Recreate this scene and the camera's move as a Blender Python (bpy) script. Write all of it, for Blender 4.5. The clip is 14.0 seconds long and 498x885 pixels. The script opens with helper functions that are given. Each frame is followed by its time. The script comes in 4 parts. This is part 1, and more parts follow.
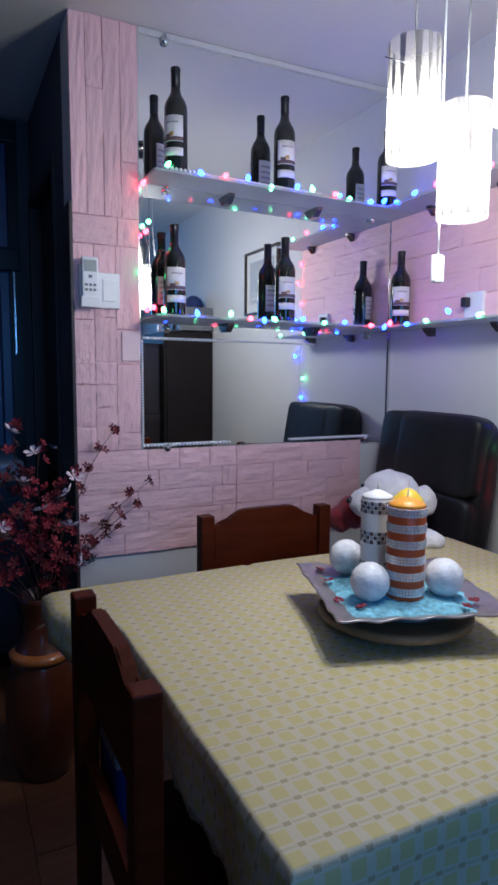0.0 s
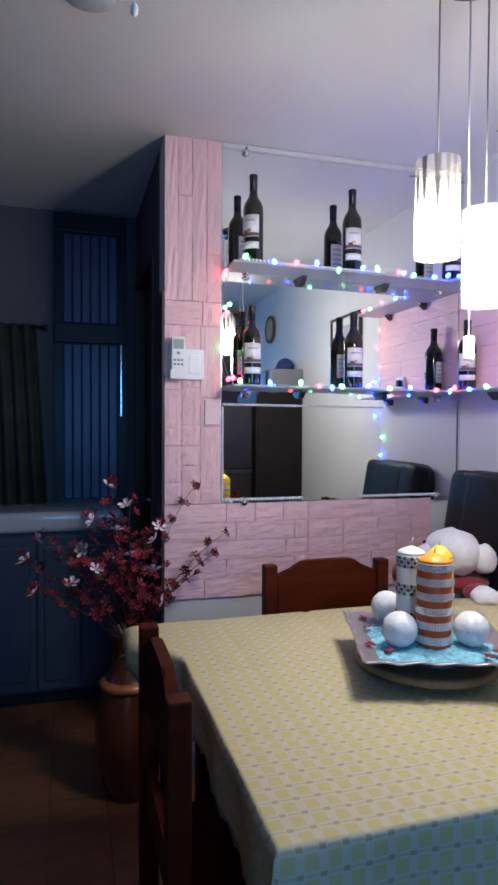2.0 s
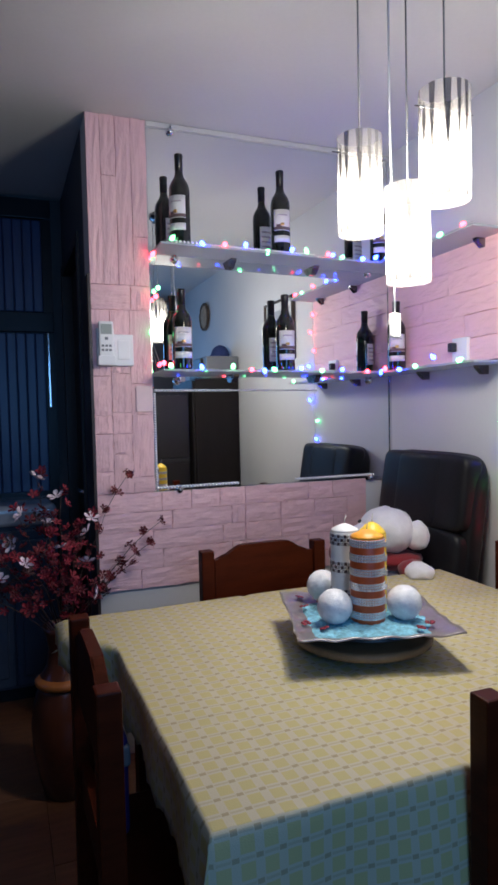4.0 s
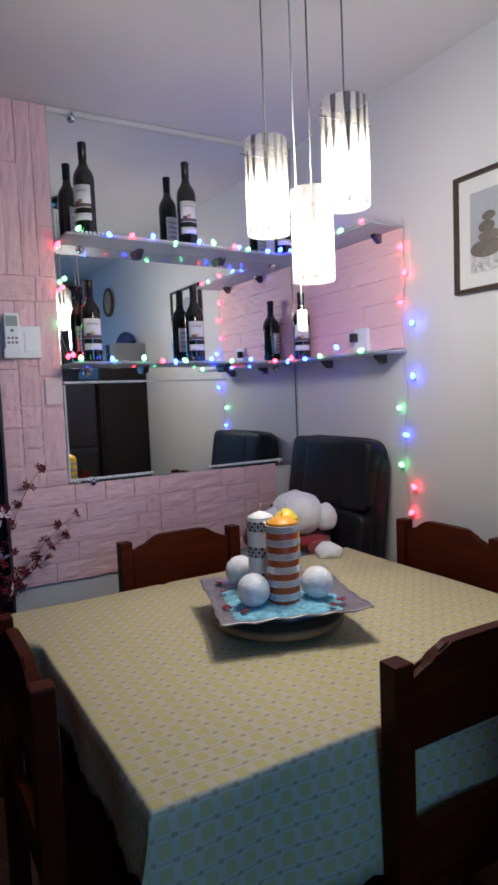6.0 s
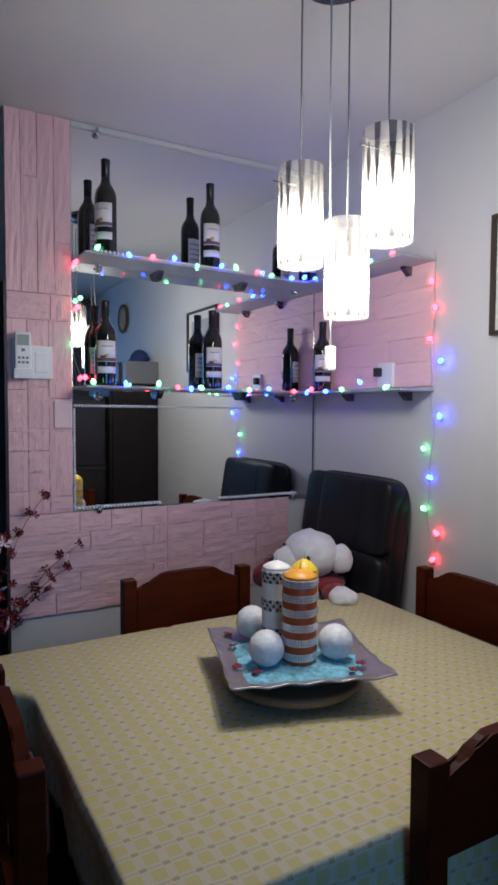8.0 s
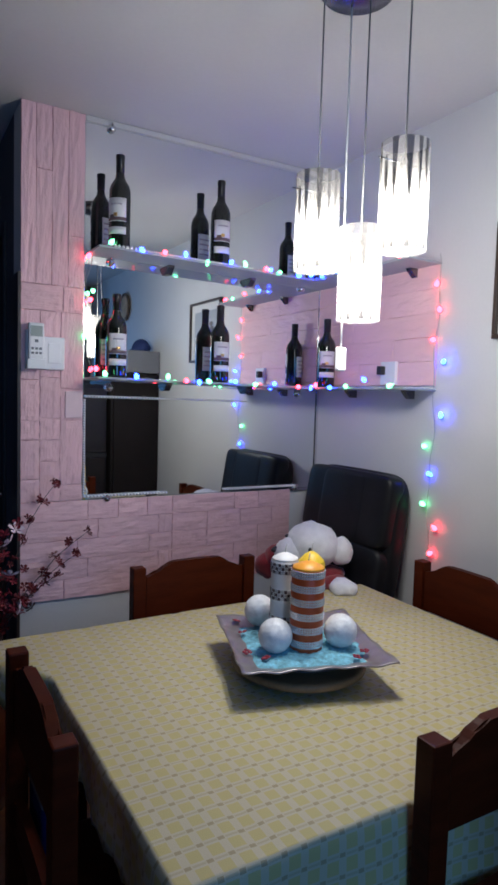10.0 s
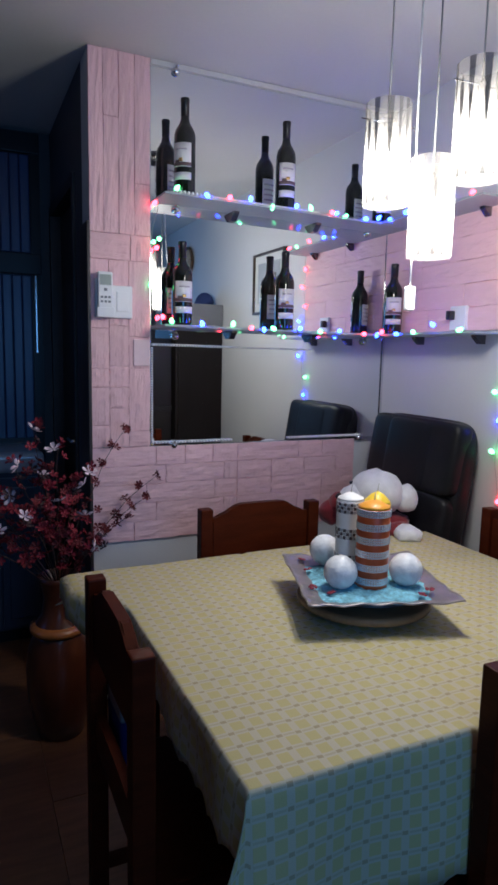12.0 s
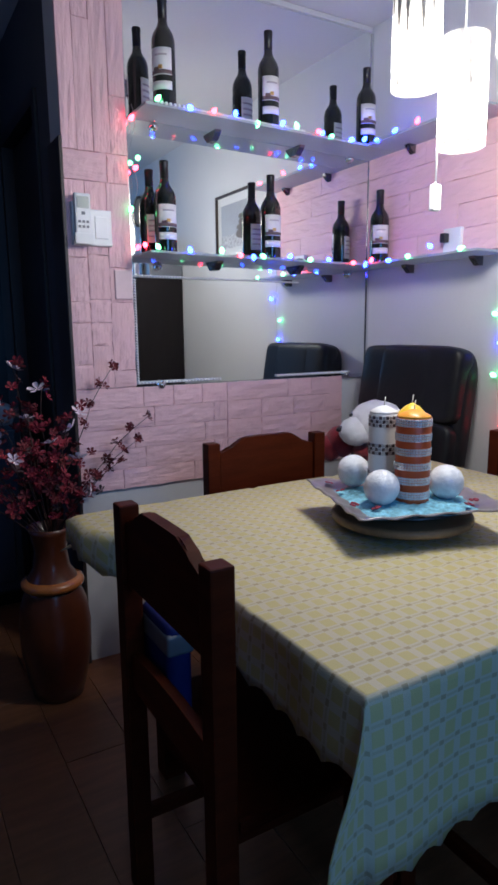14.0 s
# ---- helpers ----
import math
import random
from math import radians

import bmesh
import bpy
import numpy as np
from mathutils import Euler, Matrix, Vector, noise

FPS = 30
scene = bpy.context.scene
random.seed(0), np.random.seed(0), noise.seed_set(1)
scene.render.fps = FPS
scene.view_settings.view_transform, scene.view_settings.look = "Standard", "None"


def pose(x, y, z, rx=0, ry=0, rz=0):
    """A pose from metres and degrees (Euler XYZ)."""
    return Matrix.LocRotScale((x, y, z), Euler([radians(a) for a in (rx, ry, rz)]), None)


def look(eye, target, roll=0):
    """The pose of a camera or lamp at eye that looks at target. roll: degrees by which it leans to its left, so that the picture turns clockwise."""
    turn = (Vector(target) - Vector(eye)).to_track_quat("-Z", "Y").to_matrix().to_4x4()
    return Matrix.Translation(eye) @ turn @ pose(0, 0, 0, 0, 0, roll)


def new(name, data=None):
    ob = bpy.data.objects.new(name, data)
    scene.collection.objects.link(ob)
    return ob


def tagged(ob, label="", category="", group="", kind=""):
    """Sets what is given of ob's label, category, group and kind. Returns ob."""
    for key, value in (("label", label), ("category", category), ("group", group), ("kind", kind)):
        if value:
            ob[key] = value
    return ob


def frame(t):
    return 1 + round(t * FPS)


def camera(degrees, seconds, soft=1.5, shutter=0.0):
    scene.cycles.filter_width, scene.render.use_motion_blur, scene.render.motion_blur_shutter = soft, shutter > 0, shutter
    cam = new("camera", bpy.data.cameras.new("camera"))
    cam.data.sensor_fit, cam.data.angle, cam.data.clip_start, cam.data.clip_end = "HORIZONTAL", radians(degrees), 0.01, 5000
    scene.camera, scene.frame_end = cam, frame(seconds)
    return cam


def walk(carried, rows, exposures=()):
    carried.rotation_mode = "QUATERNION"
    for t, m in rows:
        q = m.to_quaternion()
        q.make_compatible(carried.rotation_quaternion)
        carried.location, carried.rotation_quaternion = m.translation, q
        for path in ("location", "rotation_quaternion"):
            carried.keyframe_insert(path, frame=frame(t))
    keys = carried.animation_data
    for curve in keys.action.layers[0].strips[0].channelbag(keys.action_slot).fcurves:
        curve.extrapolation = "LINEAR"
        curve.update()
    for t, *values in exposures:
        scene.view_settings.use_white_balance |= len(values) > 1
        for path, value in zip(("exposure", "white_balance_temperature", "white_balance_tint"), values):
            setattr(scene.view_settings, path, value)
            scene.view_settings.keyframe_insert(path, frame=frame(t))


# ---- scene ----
cam = camera(42.9, 14.0, soft=2.9)
PATH = [
    (0, (0.153, 0.128, 1.305), (1.019, 1.918, 1.086), 0.4),
    (0.5, (0.118, 0.038, 1.312), (1.024, 1.814, 1.154), 0.2),
    (1, (0.121, -0.059, 1.342), (1.024, 1.723, 1.243), -0.6),
    (1.5, (0.167, -0.111, 1.351), (0.842, 1.77, 1.272), 0.4),
    (2, (0.201, -0.133, 1.349), (0.751, 1.789, 1.289), 0.3),
    (2.5, (0.21, -0.139, 1.341), (0.762, 1.783, 1.304), -0.6),
    (3, (0.227, -0.134, 1.338), (0.813, 1.777, 1.282), -0.9),
    (3.5, (0.232, -0.121, 1.333), (0.834, 1.785, 1.262), -0.8),
    (4, (0.235, -0.115, 1.326), (0.96, 1.747, 1.235), -1.3),
    (6.5, (0.182, -0.16, 1.363), (1.202, 1.554, 1.216), -1.6),
    (7, (0.239, -0.043, 1.368), (1.282, 1.663, 1.303), -1.2),
    (7.5, (0.221, -0.04, 1.422), (1.222, 1.687, 1.299), -0.2),
    (8, (0.216, -0.041, 1.415), (1.189, 1.703, 1.31), 0.3),
    (10.5, (0.123, -0.082, 1.44), (1.116, 1.647, 1.281), 2.0),
    (11, (0.118, -0.092, 1.433), (1.03, 1.679, 1.253), 2.5),
    (11.5, (0.121, -0.078, 1.424), (0.985, 1.714, 1.219), 2.7),
    (12, (0.118, -0.083, 1.389), (0.939, 1.72, 1.118), 1.2),
    (12.5, (0.116, -0.083, 1.349), (1.015, 1.686, 1.101), 0.2),
    (13, (0.092, -0.056, 1.268), (0.998, 1.715, 1.058), 0.9),
    (13.5, (0.044, 0.026, 1.225), (0.993, 1.764, 0.944), 1.0),
    (14, (-0.03, 0.106, 1.233), (0.96, 1.807, 0.881), -0.6),
]
EXPOSURES = [(0.0, -0.18, 5000, 9), (1.0, -0.28, 5380, 9), (2.0, 0.15, 5400, 9), (3.5, 0.03, 5560, 9), (4.2, -0.16, 5480, 9), (6.5, -0.42, 5550, 9), (8.2, -0.58, 5350, 8), (10.5, -0.36, 5200, 7), (12.5, -0.28, 5250, 8), (14.0, -0.04, 5220, 9)]
walk(cam, [(t, look(eye, target, roll)) for t, eye, target, roll in PATH], EXPOSURES)


# ---------------------------------------------------------------- light
LAMP_W = 10.1
LAMP_COL = (1.0, 0.86, 0.68)
world = bpy.data.worlds.new("world")
scene.world = world
world.use_nodes = True
wbg = world.node_tree.nodes["Background"]
wbg.inputs[0].default_value = (0.25, 0.4, 0.9, 1)
wbg.inputs[1].default_value = 0.02


def window_light(name, m, sx, sy, watts, col):
    data = bpy.data.lights.new(name, "AREA")
    data.shape, data.size, data.size_y, data.energy, data.color = "RECTANGLE", sx, sy, watts, col
    ob = new(name, data)
    ob.matrix_world = m
    return ob


# dusk light through the window behind the camera and the kitchen window
window_light("window_daylight", look((0.55, -1.36, 1.5), (0.75, 0.0, 1.2)), 1.0, 1.0, 16.0, (0.25, 0.54, 1.0))
window_light("kitchen_daylight", look((-1.55, 2.3, 1.5), (0.2, 3.1, 0.9)), 0.7, 0.9, 0.9, (0.12, 0.32, 1.0))


# ---------------------------------------------------------------- materials
def mat(name, col, rough=0.5, metal=0.0, var=0.08, scale=6.0, fine=60.0, bump=0.1, spec=0.5, stretch=(1, 1, 1), coat=0.0, sheen=0.0, rnd=0.0, dist=0.004):
    m = bpy.data.materials.new(name)
    m.use_nodes = True
    nt = m.node_tree
    b = nt.nodes["Principled BSDF"]
    tc = nt.nodes.new("ShaderNodeTexCoord")
    mp = nt.nodes.new("ShaderNodeMapping")
    mp.inputs["Scale"].default_value = stretch
    nt.links.new(tc.outputs["Object"], mp.inputs["Vector"])
    n1 = nt.nodes.new("ShaderNodeTexNoise")
    n1.inputs["Scale"].default_value, n1.inputs["Detail"].default_value = scale, 4
    n2 = nt.nodes.new("ShaderNodeTexNoise")
    n2.inputs["Scale"].default_value, n2.inputs["Detail"].default_value = fine, 3
    for n in (n1, n2):
        nt.links.new(mp.outputs[0], n.inputs["Vector"])
    add = nt.nodes.new("ShaderNodeMath")
    add.operation = "MULTIPLY_ADD"
    nt.links.new(n2.outputs[0], add.inputs[0])
    add.inputs[1].default_value = 0.4
    nt.links.new(n1.outputs[0], add.inputs[2])
    ramp = nt.nodes.new("ShaderNodeValToRGB")
    ramp.color_ramp.elements[0].position, ramp.color_ramp.elements[1].position = 0.4, 1.0
    ramp.color_ramp.elements[0].color = (*[c * (1 - var) for c in col], 1)
    ramp.color_ramp.elements[1].color = (*[min(1, c * (1 + var)) for c in col], 1)
    nt.links.new(add.outputs[0], ramp.inputs[0])
    out = ramp.outputs[0]
    if rnd:
        info = nt.nodes.new("ShaderNodeObjectInfo")
        rr = nt.nodes.new("ShaderNodeMapRange")
        rr.inputs["To Min"].default_value, rr.inputs["To Max"].default_value = 1 - rnd, 1 + rnd
        nt.links.new(info.outputs["Random"], rr.inputs["Value"])
        hsv = nt.nodes.new("ShaderNodeHueSaturation")
        nt.links.new(rr.outputs[0], hsv.inputs["Value"])
        nt.links.new(out, hsv.inputs["Color"])
        out = hsv.outputs[0]
    nt.links.new(out, b.inputs["Base Color"])
    b.inputs["Roughness"].default_value, b.inputs["Metallic"].default_value = rough, metal
    b.inputs["Specular IOR Level"].default_value = spec
    b.inputs["Coat Weight"].default_value = coat
    b.inputs["Sheen Weight"].default_value = sheen
    if bump:
        bp = nt.nodes.new("ShaderNodeBump")
        bp.inputs["Strength"].default_value, bp.inputs["Distance"].default_value = bump, dist
        nt.links.new(add.outputs[0], bp.inputs["Height"])
        nt.links.new(bp.outputs[0], b.inputs["Normal"])
    return m


def emitter(name, col, strength):
    m = bpy.data.materials.new(name)
    m.use_nodes = True
    b = m.node_tree.nodes["Principled BSDF"]
    b.inputs["Base Color"].default_value = (*col, 1)
    b.inputs["Emission Color"].default_value = (*col, 1)
    b.inputs["Emission Strength"].default_value = strength
    return m


M_WALL = mat("white_wall_paint", (0.65, 0.65, 0.66), 0.6, var=0.04, scale=2, fine=90, bump=0.06)
M_CEIL = mat("ceiling_paint", (0.61, 0.60, 0.585), 0.7, var=0.05, scale=1.5, fine=70, bump=0.05)
# shade kept in the colour: dim kitchen and passage, less bounce from unseen walls
M_DARKWALL = mat("shaded_wall_paint", (0.08, 0.08, 0.092), 0.6, var=0.15, scale=3)
M_PINK = mat("pink_foam_panel", (0.83, 0.54, 0.56), 0.55, var=0.035, scale=9, fine=34, bump=0.75, dist=0.008, rnd=0.05, stretch=(1.0, 1, 3.4))
M_PINKV = mat("pink_foam_panel_upright", (0.83, 0.54, 0.56), 0.55, var=0.035, scale=9, fine=34, bump=0.75, dist=0.008, rnd=0.05, stretch=(3.4, 1, 1.0))
M_FLOOR = mat("laminate_floor", (0.16, 0.066, 0.027), 0.4, var=0.3, scale=5, fine=60, bump=0.05, stretch=(1, 8, 1), rnd=0.12)
M_GROUT = mat("floor_joint", (0.10, 0.042, 0.018), 0.8)
M_WOOD = mat("red_brown_wood", (0.057, 0.0098, 0.0026), 0.45, var=0.35, scale=5, fine=45, bump=0.08, stretch=(1, 1, 6), spec=0.08)
M_DARKWOOD = mat("dark_wood", (0.04, 0.028, 0.024), 0.45, var=0.3, scale=5, fine=40, bump=0.06, stretch=(1, 1, 0.2))
M_LEATHER = mat("black_leather", (0.009, 0.009, 0.011), 0.42, var=0.25, scale=9, fine=170, bump=0.3, spec=0.24)
M_MIRROR = bpy.data.materials.new("mirror_silver")
M_MIRROR.use_nodes = True
_b = M_MIRROR.node_tree.nodes["Principled BSDF"]
_b.inputs["Base Color"].default_value = (0.86, 0.89, 0.9, 1)
_b.inputs["Metallic"].default_value, _b.inputs["Roughness"].default_value = 1.0, 0.012
M_CHROME = mat("chrome", (0.75, 0.75, 0.77), 0.16, 1.0, var=0.05, bump=0.02)
M_STEEL = mat("dark_chrome", (0.2, 0.19, 0.2), 0.25, 1.0, var=0.05, bump=0.02)
M_SHELF = mat("frosted_glass_shelf", (0.50, 0.54, 0.57), 0.5, var=0.05, scale=5, bump=0.02)
_nt = M_SHELF.node_tree       # part-clear glass: what lies behind shows through
_clear = _nt.nodes.new("ShaderNodeBsdfTransparent")
_clear.inputs[0].default_value = (0.9, 0.94, 0.95, 1)
_mix = _nt.nodes.new("ShaderNodeMixShader")
_mix.inputs[0].default_value = 0.32
_nt.links.new(_nt.nodes["Principled BSDF"].outputs[0], _mix.inputs[1])
_nt.links.new(_clear.outputs[0], _mix.inputs[2])
_nt.links.new(_mix.outputs[0], _nt.nodes["Material Output"].inputs[0])
M_BOTTLE = mat("dark_bottle_glass", (0.01, 0.012, 0.008), 0.06, var=0.2, bump=0.0, coat=0.5)
M_CAPSULE = mat("black_capsule", (0.012, 0.011, 0.012), 0.35, var=0.2, bump=0.02)
M_LABEL = mat("white_bottle_label", (0.78, 0.76, 0.74), 0.6, var=0.04, fine=150, bump=0.02)
M_LABELDARK = mat("dark_label_print", (0.14, 0.09, 0.09), 0.6, var=0.2)
M_GOLD = mat("gold_foil", (0.75, 0.5, 0.18), 0.3, 1.0, var=0.1, bump=0.05)
M_LABELGREY = mat("grey_label_print", (0.42, 0.38, 0.4), 0.6, var=0.2, scale=40)
M_BEAD = mat("pearl_bead", (0.86, 0.85, 0.86), 0.2, 0.0, var=0.05, bump=0.0, coat=0.6)
M_PLASTIC = mat("white_plastic", (0.82, 0.82, 0.81), 0.35, var=0.03, bump=0.01)
M_GREYPL = mat("grey_plastic", (0.17, 0.175, 0.19), 0.4, var=0.06, bump=0.02)
M_BLACKPL = mat("black_plastic", (0.02, 0.02, 0.022), 0.35, var=0.1, bump=0.02)
M_SCREEN = mat("lcd_screen", (0.36, 0.4, 0.36), 0.2, var=0.03, bump=0)


# ---------------------------------------------------------------- builders
def link(name, bm, material, parent=None, label="", smooth=False):
    me = bpy.data.meshes.new(name)
    bmesh.ops.recalc_face_normals(bm, faces=bm.faces[:])
    bm.to_mesh(me)
    bm.free()
    for mm in (material if isinstance(material, (list, tuple)) else [material]):
        me.materials.append(mm)
    if smooth:
        me.polygons.foreach_set("use_smooth", [True] * len(me.polygons))
    ob = new(name, me)
    if parent:
        ob.parent = parent
    if label:
        tagged(ob, label)
    return ob


def part(name, bm, material, parent, label="", smooth=False):
    return link(name, bm, material, parent, label, smooth)


def thing(name, m, label, category, group="", kind=""):
    ob = new(name)
    ob.empty_display_size = 0.05
    ob.matrix_world = m
    return tagged(ob, label, category, group, kind)


def structure(name, bm, material, label="", smooth=False, category=""):
    return tagged(link(name, bm, material, None, "", smooth), label, category, "", "structure")


def box(bm, x0, x1, y0, y1, z0, z1, bevel=0.0, seg=2, mi=0):
    r = bmesh.ops.create_cube(bm, size=1.0)
    vs = r["verts"]
    bmesh.ops.transform(bm, matrix=Matrix.Translation(((x0 + x1) / 2, (y0 + y1) / 2, (z0 + z1) / 2)) @ Matrix.Diagonal((abs(x1 - x0), abs(y1 - y0), abs(z1 - z0), 1)), verts=vs)
    fs = {f for v in vs for f in v.link_faces}
    for f in fs:
        f.material_index = mi
    if bevel:
        es = list({e for v in vs for e in v.link_edges})
        bmesh.ops.bevel(bm, geom=es, offset=bevel, segments=seg, affect="EDGES", profile=0.6)
    return bm


def boxbm(*a, **k):
    return box(bmesh.new(), *a, **k)


def lathe(bm, profile, seg=24, cx=0.0, cy=0.0, close=True, wob=None):
    rings = []
    for r, z in profile:
        ring = []
        for i in range(seg):
            a = 2 * math.pi * i / seg
            rr = r * (wob(a, z) if wob else 1)
            ring.append(bm.verts.new((cx + rr * math.cos(a), cy + rr * math.sin(a), z)))
        rings.append(ring)
    for a, b in zip(rings, rings[1:]):
        for i in range(seg):
            bm.faces.new((a[i], a[(i + 1) % seg], b[(i + 1) % seg], b[i]))
    if close:
        if profile[0][0] > 1e-5:
            bm.faces.new(rings[0][::-1])
        if profile[-1][0] > 1e-5:
            bm.faces.new(rings[-1])
    return bm


def tube(bm, pts, radius, seg=8, taper=1.0):
    pts = [Vector(p) for p in pts]
    rings = []
    n = len(pts)
    for i, p in enumerate(pts):
        d = (pts[min(i + 1, n - 1)] - pts[max(i - 1, 0)]).normalized()
        u = d.cross(Vector((0, 0, 1)) if abs(d.z) < 0.9 else Vector((1, 0, 0))).normalized()
        v = d.cross(u)
        r = radius * (1 + (taper - 1) * i / max(1, n - 1))
        rings.append([bm.verts.new(p + r * (math.cos(2 * math.pi * k / seg) * u + math.sin(2 * math.pi * k / seg) * v)) for k in range(seg)])
    for a, b in zip(rings, rings[1:]):
        for k in range(seg):
            bm.faces.new((a[k], a[(k + 1) % seg], b[(k + 1) % seg], b[k]))
    bm.faces.new(rings[0][::-1])
    bm.faces.new(rings[-1])
    return bm


def ball(bm, c, r, sub=2, squash=(1, 1, 1), mi=0):
    res = bmesh.ops.create_icosphere(bm, subdivisions=sub, radius=r, matrix=Matrix.Translation(c) @ Matrix.Diagonal((*squash, 1)))
    for v in res["verts"]:
        for f in v.link_faces:
            f.material_index = mi
    return bm


def prism(bm, outline, t0, t1, axes="xz"):
    """A flat outline drawn on two axes, made solid between t0 and t1 along the third."""
    def at(u, v, t):
        return {"xz": (u, t, v), "yz": (t, u, v), "xy": (u, v, t)}[axes]
    a = [bm.verts.new(at(u, v, t0)) for u, v in outline]
    b = [bm.verts.new(at(u, v, t1)) for u, v in outline]
    n = len(a)
    bm.faces.new(a)
    bm.faces.new(b[::-1])
    for i in range(n):
        bm.faces.new((a[i], b[i], b[(i + 1) % n], a[(i + 1) % n]))
    return bm


# ---------------------------------------------------------------- structure
XE, YN, ZC = 1.88, 2.334, 2.455     # east wall, mirror wall, ceiling
XW, YS, YK = -1.6, -1.4, 3.36      # west wall, south wall, kitchen back wall
PX = 0.562                          # free end of the mirror wall

structure("floor_base", boxbm(XW - 0.15, XE + 0.15, YS - 0.15, YK + 0.15, -0.12, -0.006), M_GROUT, "dark joints under the wooden laminate floor", category="floor")
structure("ceiling", boxbm(XW - 0.15, XE + 0.15, YS - 0.15, YK + 0.15, ZC, ZC + 0.12), M_CEIL, "plain off-white painted ceiling", category="ceiling")
structure("wall_north", boxbm(PX, XE + 0.15, YN, YN + 0.13, 0, ZC), M_WALL, "white painted wall that carries mirror and shelves", category="wall")
structure("wall_east", boxbm(XE, XE + 0.15, YS, YN, 0, ZC), M_WALL, "white painted wall with shelves and a picture", category="wall")
structure("wall_kitchen", boxbm(XW, XE, YK, YK + 0.15, 0, ZC), M_DARKWALL, "kitchen back wall, its dimness put into the colour", category="wall")

bm = bmesh.new()      # west wall with a window hole
box(bm, XW - 0.15, XW, YS, 1.9, 0, ZC)
box(bm, XW - 0.15, XW, 2.7, YK, 0, ZC)
box(bm, XW - 0.15, XW, 1.9, 2.7, 0, 1.0)
box(bm, XW - 0.15, XW, 1.9, 2.7, 2.0, ZC)
# out of view; its dark colour holds back bounced light
structure("wall_west", bm, M_DARKWALL, "unseen wall with the kitchen window, darkened to bounce less light", category="wall")
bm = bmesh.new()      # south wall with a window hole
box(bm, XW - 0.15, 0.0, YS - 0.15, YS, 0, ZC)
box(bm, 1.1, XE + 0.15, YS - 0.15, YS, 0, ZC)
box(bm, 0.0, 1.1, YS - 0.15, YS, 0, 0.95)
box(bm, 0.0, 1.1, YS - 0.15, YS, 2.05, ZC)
# out of view too, darkened so less light returns onto the chairs
structure("wall_south", bm, M_DARKWALL, "unseen wall with a window behind the table, darkened to bounce less light", category="wall")

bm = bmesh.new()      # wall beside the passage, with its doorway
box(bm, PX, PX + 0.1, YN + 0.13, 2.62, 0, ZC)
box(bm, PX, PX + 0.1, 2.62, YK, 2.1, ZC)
# stands in the lamps' shadow, which its dark colour carries
structure("wall_passage", bm, M_DARKWALL, "wall beside the passage with a doorway, its shade put into the colour", category="wall")
structure("trim", boxbm(PX - 0.012, PX, YN - 0.02, YN + 0.135, 0, 1.86, bevel=0.003), M_DARKWOOD, "dark edge strip on the wall's end", category="trim")
d = thing("door_1", pose(PX + 0.04, 2.63, 0), "closed dark wooden door in the passage wall", "door", kind="structure")
part("leaf", boxbm(0, 0.04, 0.045, 0.68, 0.01, 2.05, bevel=0.004), M_DARKWOOD, d)
part("door_frame", box(box(boxbm(-0.05, 0.05, 0, 0.045, 0, 2.1), -0.05, 0.05, 0.68, 0.72, 0, 2.1), -0.05, 0.05, 0.045, 0.68, 2.055, 2.1), M_DARKWOOD, d)
h = bmesh.new()
tube(h, [(-0.0, 0.11, 1.0), (-0.045, 0.11, 1.0), (-0.05, 0.13, 1.0), (-0.05, 0.22, 1.0)], 0.009)
part("door_handle", h, M_CHROME, d, "chrome lever handle", True)

# ---------------------------------------------------------------- mirror
mir = thing("wall_mirror", pose(0.79, YN, 1.03), "large frameless mirror fixed to the wall with round clips", "mirror")
part("mirror_glass", boxbm(0.0, XE - 0.79 - 0.01, -0.006, 0, 0, 1.40, bevel=0.0015, seg=1), M_MIRROR, mir)
part("edge_strip", boxbm(-0.006, 0.0, -0.009, 0, -0.004, 1.40), M_CHROME, mir, "thin chrome edge strip")
part("edge_strip", boxbm(XE - 0.80, XE - 0.786, -0.012, 0, -0.004, 1.40), M_CHROME, mir, "thin chrome edge strip")
part("bottom_rail", boxbm(0.0, XE - 0.80, -0.010, 0, -0.012, 0.0), M_CHROME, mir, "thin chrome bottom rail")
part("top_rail", boxbm(0.0, XE - 0.80, -0.011, 0, 1.404, 1.424, bevel=0.003), M_CEIL, mir, "white moulding above the mirror")
for cx, cz in ((0.095, 1.395), (0.098, 0.905), (0.096, 0.43), (0.094, 0.0), (0.975, 0.0), (0.975, 0.43), (0.975, 0.9)):
    c = bmesh.new()
    lathe(c, [(0.0, -0.012), (0.011, -0.010), (0.015, -0.003), (0.015, 0.003)], 14)
    ball(c, (0, -0.014, -0.012), 0.006, 1)
    bmesh.ops.transform(c, matrix=Matrix.Translation((cx, -0.012, cz)) @ Matrix.Rotation(radians(-90), 4, "X"), verts=c.verts)
    part("clip", c, M_CHROME, mir, "round chrome clip", True)


# ---------------------------------------------------------------- shelves
def bead_row(bm, p0, p1, r=0.004, gap=1.9):
    p0, p1 = Vector(p0), Vector(p1)
    n = int((p1 - p0).length / (gap * r))
    for i in range(n + 1):
        ball(bm, p0.lerp(p1, i / n), r, 1)


